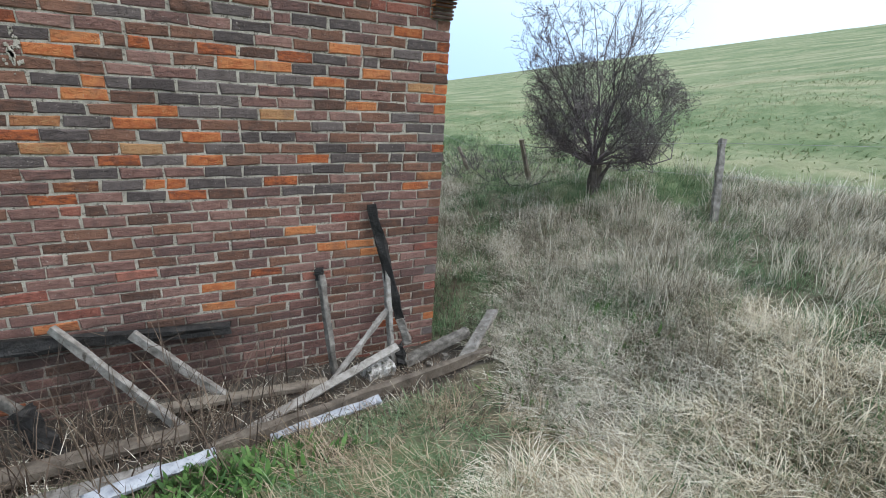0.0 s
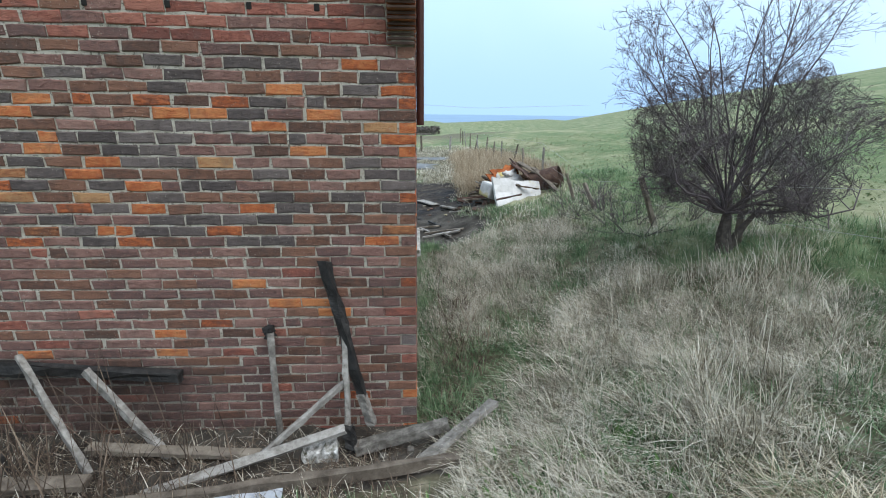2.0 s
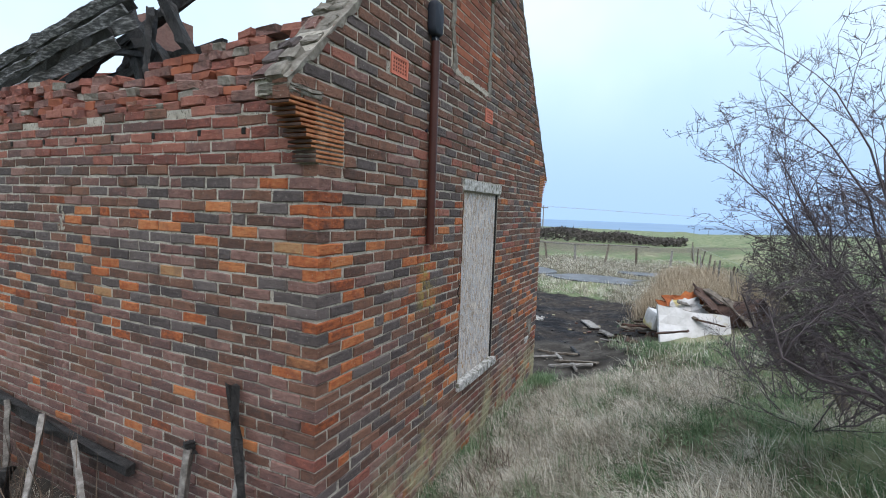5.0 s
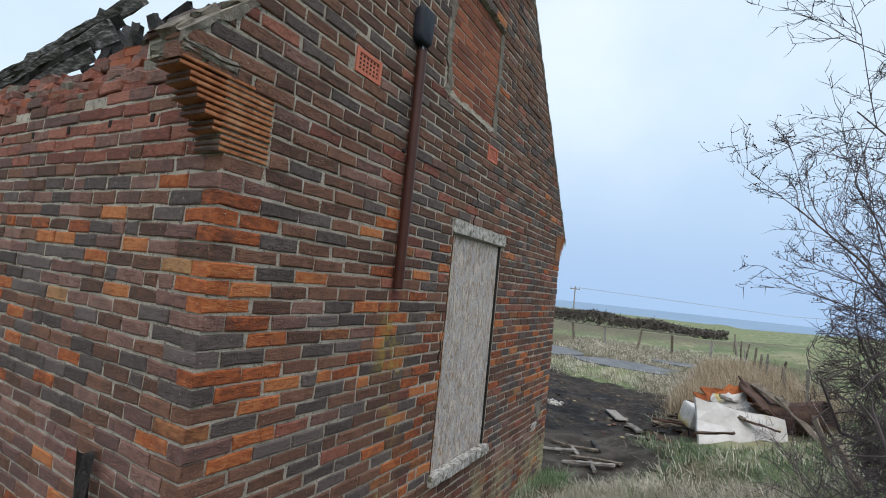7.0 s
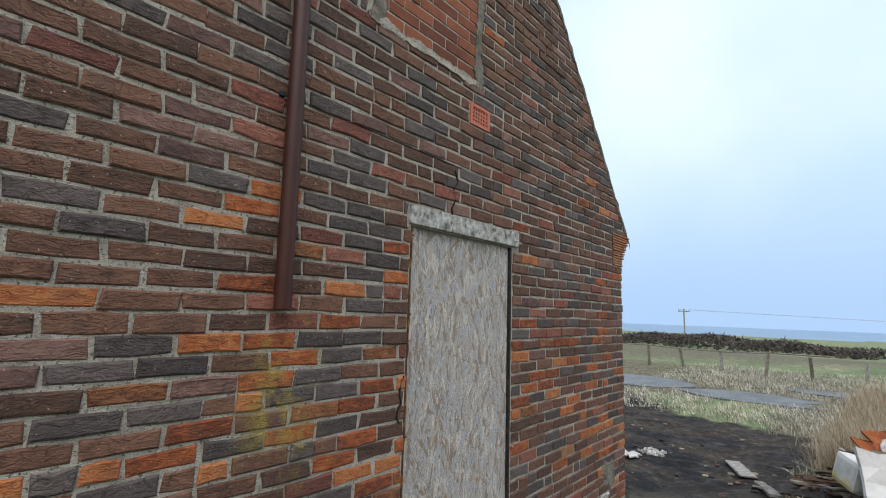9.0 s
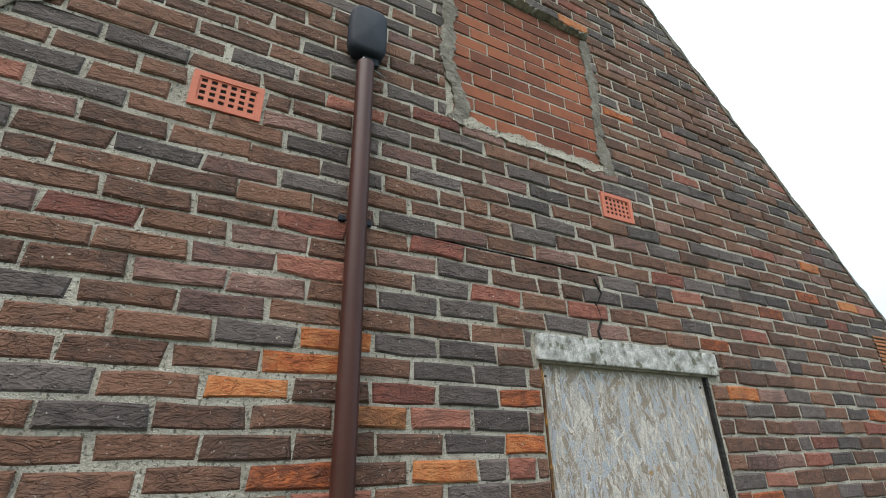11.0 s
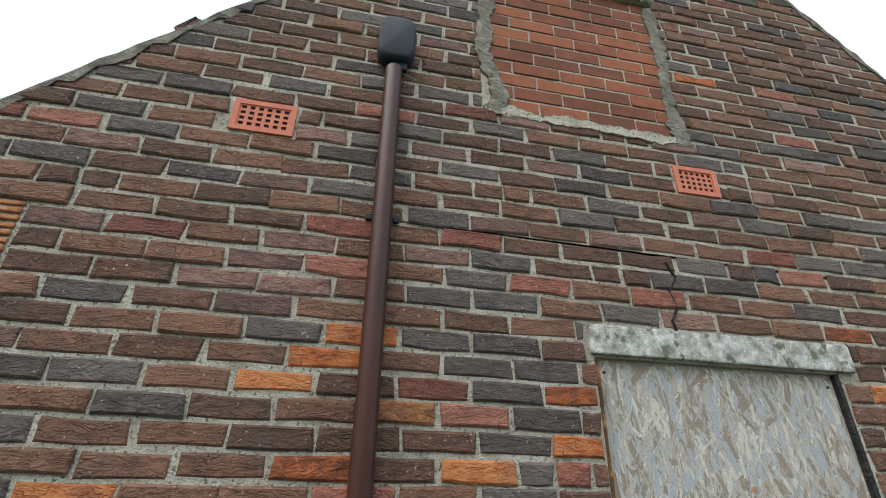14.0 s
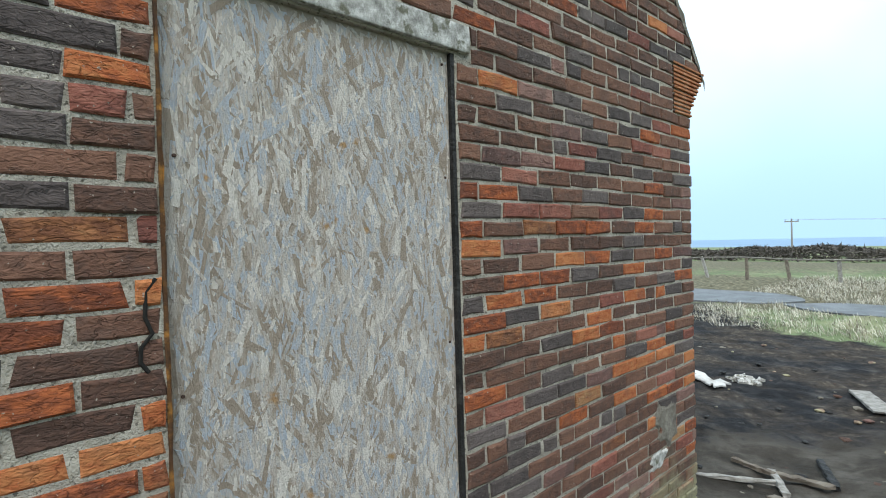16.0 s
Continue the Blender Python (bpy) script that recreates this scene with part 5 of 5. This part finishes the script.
for k in range(150):
    x, y = hr.uniform(-2.5, 3.0), hr.uniform(8.7, 14.5)
    s = hr.uniform(0.012, 0.05)
    bm = bmesh.new()
    bmesh.ops.create_icosphere(bm, subdivisions=1, radius=s)
    for v in bm.verts:
        v.co = Vector((v.co.x * hr.uniform(0.7, 1.4), v.co.y * hr.uniform(0.7, 1.4), v.co.z * 0.5))
    bm.transform(pose(x, y, float(height(x, y)) + s * 0.2))
    tagged(part("stone", bm, hr.choice([CHAR_AND_SHADE, MORTAR_DARK, CHAR_AND_SHADE, RUST_AND_SHADE, BRICK_MAT["mauve", "object"]])), "small dark stone on burnt earth", "stone", "scattered stones")
slab("white_scrap", "white plastic scrap on burnt ground", "scrap", (0.42, 11.65, -0.69), (0.42, 0.2, 0.02), (4, 3, -15), WHITE, 8, 0.02)
slab("white_scrap", "pale scrap on burnt ground", "scrap", (0.80, 12.0, -0.69), (0.3, 0.2, 0.03), (4, 3, 15), CONCRETE, 9, 0.02)

# ---- distance ----
for cx, cy, sx, sy, seed in PADS:
    bm = bmesh.new()
    ring = []
    for k in range(30):
        a = 2 * math.pi * k / 30
        q = 1 + 0.25 * noise.noise((math.cos(a) * 1.5, math.sin(a) * 1.5, seed))
        x, y = cx + sx * q * math.cos(a), cy + sy * q * math.sin(a)
        ring.append(bm.verts.new((x, y, -0.70)))
    bm.faces.new(ring)
    ext = bmesh.ops.extrude_face_region(bm, geom=bm.faces[:])
    for v in ext["geom"]:
        if isinstance(v, bmesh.types.BMVert):
            v.co.z -= 0.2
    bmesh.ops.recalc_face_normals(bm, faces=bm.faces)
    tagged(part("pavement", bm, ASPHALT), "patch of wet grey asphalt in the grass", "pavement", kind="structure")
hv, hs, hl = [], [], []
wr = np.random.RandomState(5)
for k in range(15000):
    az = radians(wr.uniform(-62, 2.0))
    D = wr.uniform(88, 118)
    x, y = 3 + D * math.sin(az), 4 + D * math.cos(az)
    top = 2.1 + 0.3 * math.sin(az * 21) + 0.2 * math.sin(az * 57)
    top *= min(1.0, 0.35 + (0.05 - az) * 5.0)
    z = float(height(x, y)) + wr.uniform(0, 1) ** 0.6 * top
    s = wr.uniform(0.16, 0.42)
    o = len(hv)
    for q in range(5):
        d = wr.normal(0, s, 3)
        e = wr.normal(0, s * 0.6, 3)
        hv += [(x, y, z), (x + d[0], y + d[1], z + abs(d[2]) * 0.8), (x + e[0], y + e[1], z + e[2] * 0.6)]
        hs.append(3)
        hl += [o + 3 * q, o + 3 * q + 1, o + 3 * q + 2]
tagged(new("far_hedge", mesh_from("far_hedge", hv, hs, hl, [HEDGE])), "dark leafless belt of trees and hedge far off", "hedge", kind="stuff")
pole_at = (3 + 100 * math.sin(radians(-14)), 5 + 100 * math.cos(radians(-14)))
pole_z = float(height(*pole_at))
pole = thing("utility_pole", "wooden power pole with a crossarm far off", "utility pole", at=(*pole_at, pole_z))
bm = bmesh.new()
bmesh.ops.create_cone(bm, cap_ends=True, segments=10, radius1=0.16, radius2=0.11, depth=7.4, matrix=pose(*pole_at, pole_z + 3.6))
part("pole", bm, WOOD_GREY, pole)
crossarm = part("crossarm", box((pole_at[0] - 1.0, pole_at[1] - 0.08, pole_z + 6.7), (pole_at[0] + 1.0, pole_at[1] + 0.08, pole_z + 6.9)), WOOD_GREY, pole)
for k in (-0.9, 0, 0.9):
    part("insulator", box((pole_at[0] + k - 0.06, pole_at[1] - 0.06, pole_z + 6.9), (pole_at[0] + k + 0.06, pole_at[1] + 0.06, pole_z + 7.2), 0.03), WIRE, crossarm)
for k in (-0.9, 0.9):
    tagged(tube_curve("power_line", [(pole_at[0] + k, pole_at[1], pole_z + 7.15), (pole_at[0] + k + 40, pole_at[1] + 30, pole_z + 5.6), (pole_at[0] + k + 80, pole_at[1] + 60, pole_z + 7.0)], 0.02, WIRE), "thin power line in the distance", "power line", "power lines")

# ---- brick skins of the two seen walls ----
def clip_poly(poly, a, b, c):
    """Keeps the side a*u + b*v <= c."""
    out = []
    for i in range(len(poly)):
        p, q = poly[i], poly[(i + 1) % len(poly)]
        dp, dq = a * p[0] + b * p[1] - c, a * q[0] + b * q[1] - c
        if dp <= 0:
            out.append(p)
        if dp * dq < 0:
            s = dp / (dp - dq)
            out.append((p[0] + s * (q[0] - p[0]), p[1] + s * (q[1] - p[1])))
    return out


def course_runs(u0, u1, i, rnd):
    """The bricks of one course as (start, end): stretchers in half bond with a header now and then."""
    j, out, u = 0.0125, [], u0
    drift = rnd.uniform(-0.012, 0.012)
    first = True
    while u < u1 - 0.02:
        run = [0.213]
        if first and i % 2:
            run = [0.1003 + drift]
        elif first:
            run = [0.213 + drift]
        elif rnd.random() < 0.035:
            run = [0.1003, 0.1003]
        for L in run:
            shake = rnd.uniform(-0.006, 0.006)
            end = min(u + L, u1)
            if u1 - end < 0.05:
                end = u1
            if end - u > 0.025:
                out.append((u, end + (shake if end < u1 else 0)))
            u += L + j
            if end >= u1:
                break
        first = False
        if out and out[-1][1] >= u1:
            break
    return out


class BrickSkin:
    """The bricks of one wall: single ones inside a stretch of the plan, the rest joined."""

    def __init__(self, wall, place, normal, stretch, choose, seed, depth=0.06):
        self.wall, self.place, self.normal, self.stretch, self.choose = wall, place, Vector(normal), stretch, choose
        self.rnd, self.depth, self.cache, self.joined, self.count = random.Random(seed), depth, {}, {}, 0
        self.verts, self.sizes, self.loops, self.slots = [], [], [], []

    def rough_prism(self, poly, deep):
        """Corners of a brick: front outline inset for the worn edge, side outline, back outline (u, v, out)."""
        r = self.rnd
        cu, cv = sum(p[0] for p in poly) / len(poly), sum(p[1] for p in poly) / len(poly)
        e = 0.0065
        fr, md, bk = [], [], []
        for u, v in poly:
            du, dv = (e if u < cu - 0.025 else -e if u > cu + 0.025 else 0), (e if v < cv else -e)
            ju, jv = r.gauss(0, 0.0034), r.gauss(0, 0.0026)
            fr.append((u + du + ju, v + dv + jv, max(-0.002, r.gauss(0, 0.0012))))
            md.append((u + ju, v + jv, -0.005))
            bk.append((u, v, -deep))
        return fr + md + bk

    def faces(self, n):
        f = [list(range(n))]
        for k in range(2):
            for i in range(n):
                j = (i + 1) % n
                f.append([k * n + j, k * n + i, (k + 1) * n + i, (k + 1) * n + j])
        return f

    def add(self, u0, u1, v0, v1, cuts=(), deep=None, key=None):
        deep = deep or self.depth
        um = (u0 + u1) / 2 + self.rnd.uniform(-0.02, 0.02)
        wave = 0.006 * noise.noise((um * 0.9, v0 * 0.7, 2.0)) + self.rnd.gauss(0, 0.0012)
        v0, v1 = v0 + wave, v1 + wave
        poly = [(u0, v0), (um, v0), (u1, v0), (u1, v1), (um, v1), (u0, v1)]
        for a, b, c in cuts:
            poly = clip_poly(poly, a, b, c)
            if len(poly) < 3:
                return
        area = abs(sum(poly[i][0] * poly[(i + 1) % len(poly)][1] - poly[(i + 1) % len(poly)][0] * poly[i][1] for i in range(len(poly)))) / 2
        if area < 0.0008:
            return
        cu, cv = (u0 + u1) / 2, (v0 + v1) / 2
        key = key or self.choose(cu, cv, self.rnd)
        out = max(-0.0025, min(0.006, self.rnd.gauss(0.0005, 0.0028)))
        s = self.stretch
        single = self.count < 300 and s[0] < cu < s[1] and s[2] < cv < s[3] and not cuts
        if single:
            kind = (key, round((u1 - u0) / 0.02), deep, self.rnd.randrange(5))
            if kind not in self.cache:
                w, h = (u1 - u0) / 2, (v1 - v0) / 2
                pts = self.rough_prism([(-w, -h), (0, -h), (w, -h), (w, h), (0, h), (-w, h)], deep)
                base = Vector(self.place(0, 0, 0))
                verts = [Vector(self.place(*p)) - base for p in pts]
                f = self.faces(6)
                self.cache[kind] = mesh_from("brick", verts, [len(q) for q in f], [i for q in f for i in self.wind(q)], [BRICK_MAT[key, "object"]])
            ob = new("brick", self.cache[kind])
            ob.location = self.place(cu, cv, out)
            ob.parent = self.wall
            self.count += 1
            return
        pts = self.rough_prism(poly, deep)
        n0 = len(self.verts)
        self.verts += [self.place(u, v, o + out) for u, v, o in pts]
        slot = list(BRICK).index(key)
        for q in self.faces(len(poly)):
            self.sizes.append(len(q)), self.slots.append(slot)
            self.loops += [n0 + i for i in self.wind(q)]

    def wind(self, q):
        return q if self.normal.x > 0 else q[::-1]

    def finish(self, name="brickwork"):
        me = mesh_from(name, self.verts, self.sizes, self.loops, [BRICK_MAT[k, "island"] for k in BRICK], self.slots)
        bm = bmesh.new()
        bm.from_mesh(me)
        bmesh.ops.recalc_face_normals(bm, faces=bm.faces)
        bm.to_mesh(me), bm.free()
        ob = tagged(new(name, me), kind="stuff")
        ob.parent = self.wall
        return ob


def pick(r, **w):
    s = r.random() * sum(w.values())
    for k, v in w.items():
        s -= v
        if s <= 0:
            return k
    return k


def gable_choice(y, z, r):
    n = noise.noise((y * 0.9, z * 1.5, 4.0)) + r.gauss(0, 0.12)
    band = (smooth(0.35, 0.8, z) if y < 4.6 else smooth(-0.2, 0.4, z)) * (1 - smooth(1.5, 2.0, z))
    if z > 2.4:
        return pick(r, brown=7, charcoal=2.8, mauve=0.6, red=0.3, orange=0.12)
    if z < 0.0:
        return pick(r, mauve=4, brown=4.5, red=1.2, charcoal=1.0, orange=0.5, ochre=0.3)
    hot = max(0.1, (1.3 + 4.5 * n) * 1.9 * band + 0.2)
    return pick(r, brown=5, charcoal=2.4, mauve=0.6, red=0.8, orange=hot, ochre=hot * 0.1)


def front_choice(x, z, r):
    n = noise.noise((x * 0.8, z * 1.4, 9.0))
    if z < 0.72:
        return pick(r, mauve=9, brown=3.5, red=1.0, orange=0.6)
    if z > 1.95:
        return pick(r, red=6, mauve=3, brown=1.5, charcoal=0.4)
    if z > 1.55:
        return pick(r, mauve=4, brown=4, charcoal=1.2, orange=0.9)
    hot = max(0.3, 1.6 + 4 * n)
    return pick(r, brown=3.4, charcoal=3.0, mauve=2.4, orange=hot, ochre=hot * 0.2)


HEADER, J = 0.1025, 0.012
skin = BrickSkin(wall_east, lambda u, v, o: (GX + o, u, v), (1, 0, 0), (3.75, 5.29, 1.55, 2.55), gable_choice, 11)
i, z = 0, Z0
while z < APEX[1]:
    za, zb = z + 0.006, z + C - 0.006
    mid = (za + zb) / 2
    lo, hi = (GY, FAR) if mid < 2.27 else (3.09, 8.43)
    cuts = ()
    if mid > 2.2:
        cuts = ((-SL, 1, 2.33 - SL * 3.08), (-SR, 1, APEX[1] - SR * APEX[0]))
        r0 = 3.08 + (mid - 2.33) / SL - 0.3
        if r0 > lo:
            lo += 0.2255 * math.floor((r0 - lo) / 0.2255)
    corner_own = mid > 2.2 or i % 2 == 0
    start = lo if corner_own else lo + HEADER + J
    stop = hi
    gaps = []
    if WIN[2] - 0.06 < mid < WIN[3]:
        gaps.append((WIN[0] - 0.001, WIN[1] + 0.001))
    elif WIN[3] < mid < 2.015:
        gaps.append((5.275, 6.325))
    if INF[2] < mid < INF[3] + 0.05:
        gaps.append((INF[0] - 0.05, INF[1] + 0.05))
    if 2.607 < mid < 2.607 + 2 * C:
        gaps += VENTS
    if 2.607 < mid < 2.607 + C:
        gaps.append((7.40, 7.615))
        skin.add(7.408, 7.607, za, zb, (), None, "orange")
    if 1.95 < mid < 2.27:
        start, stop = 3.545, 7.98
    for a, b in course_runs(start, stop, i if corner_own or mid > 1.95 else i + 1, skin.rnd):
        spans = [(a, b)]
        for g0, g1 in gaps:
            nxt = []
            for s0, s1 in spans:
                if s1 <= g0 - 0.008 or s0 >= g1 + 0.008:
                    nxt.append((s0, s1))
                    continue
                if s0 < g0 - 0.03:
                    nxt.append((s0, g0 - 0.008))
                if s1 > g1 + 0.03:
                    nxt.append((g1 + 0.008, s1))
            spans = nxt
        for s0, s1 in spans:
            use = cuts if cuts and (verge(s0) < zb + 0.02 or verge(s1) < zb + 0.02) else ()
            edge = s0 < GY + 0.01 or s1 > FAR - 0.01
            skin.add(s0, s1, za, zb, use, HEADER if edge else None)
    z += C
    i += 1
skin.finish()

skin = BrickSkin(wall_south, lambda u, v, o: (u, GY - o, v), (0, -1, 0), (-0.4, 1.6, 0.45, 1.5), front_choice, 23)
rag = random.Random(5)
tops = [2.37 + 0.16 * noise.noise((k * 0.37, 1.0, 2.0)) + rag.uniform(-0.05, 0.05) for k in range(80)]
i, z = 0, Z0
while z < 2.5:
    za, zb = z + 0.006, z + C - 0.006
    mid = (za + zb) / 2
    own = i % 2 == 1
    stop = GX if own else GX - HEADER - J
    if 1.95 < mid:
        stop = 1.57 if mid < 2.27 else 1.50
    for a, b in course_runs(0, stop + 3.6, i if mid > 1.95 else i + 1 if own else i, skin.rnd):
        x1, x0 = stop - a, stop - b
        if mid > 2.2 and zb > tops[int((x0 + 4) * 6) % 80]:
            continue
        skin.add(x0, x1, za, zb, (), HEADER if x1 > GX - 0.01 else None)
    z += C
    i += 1
skin.finish()
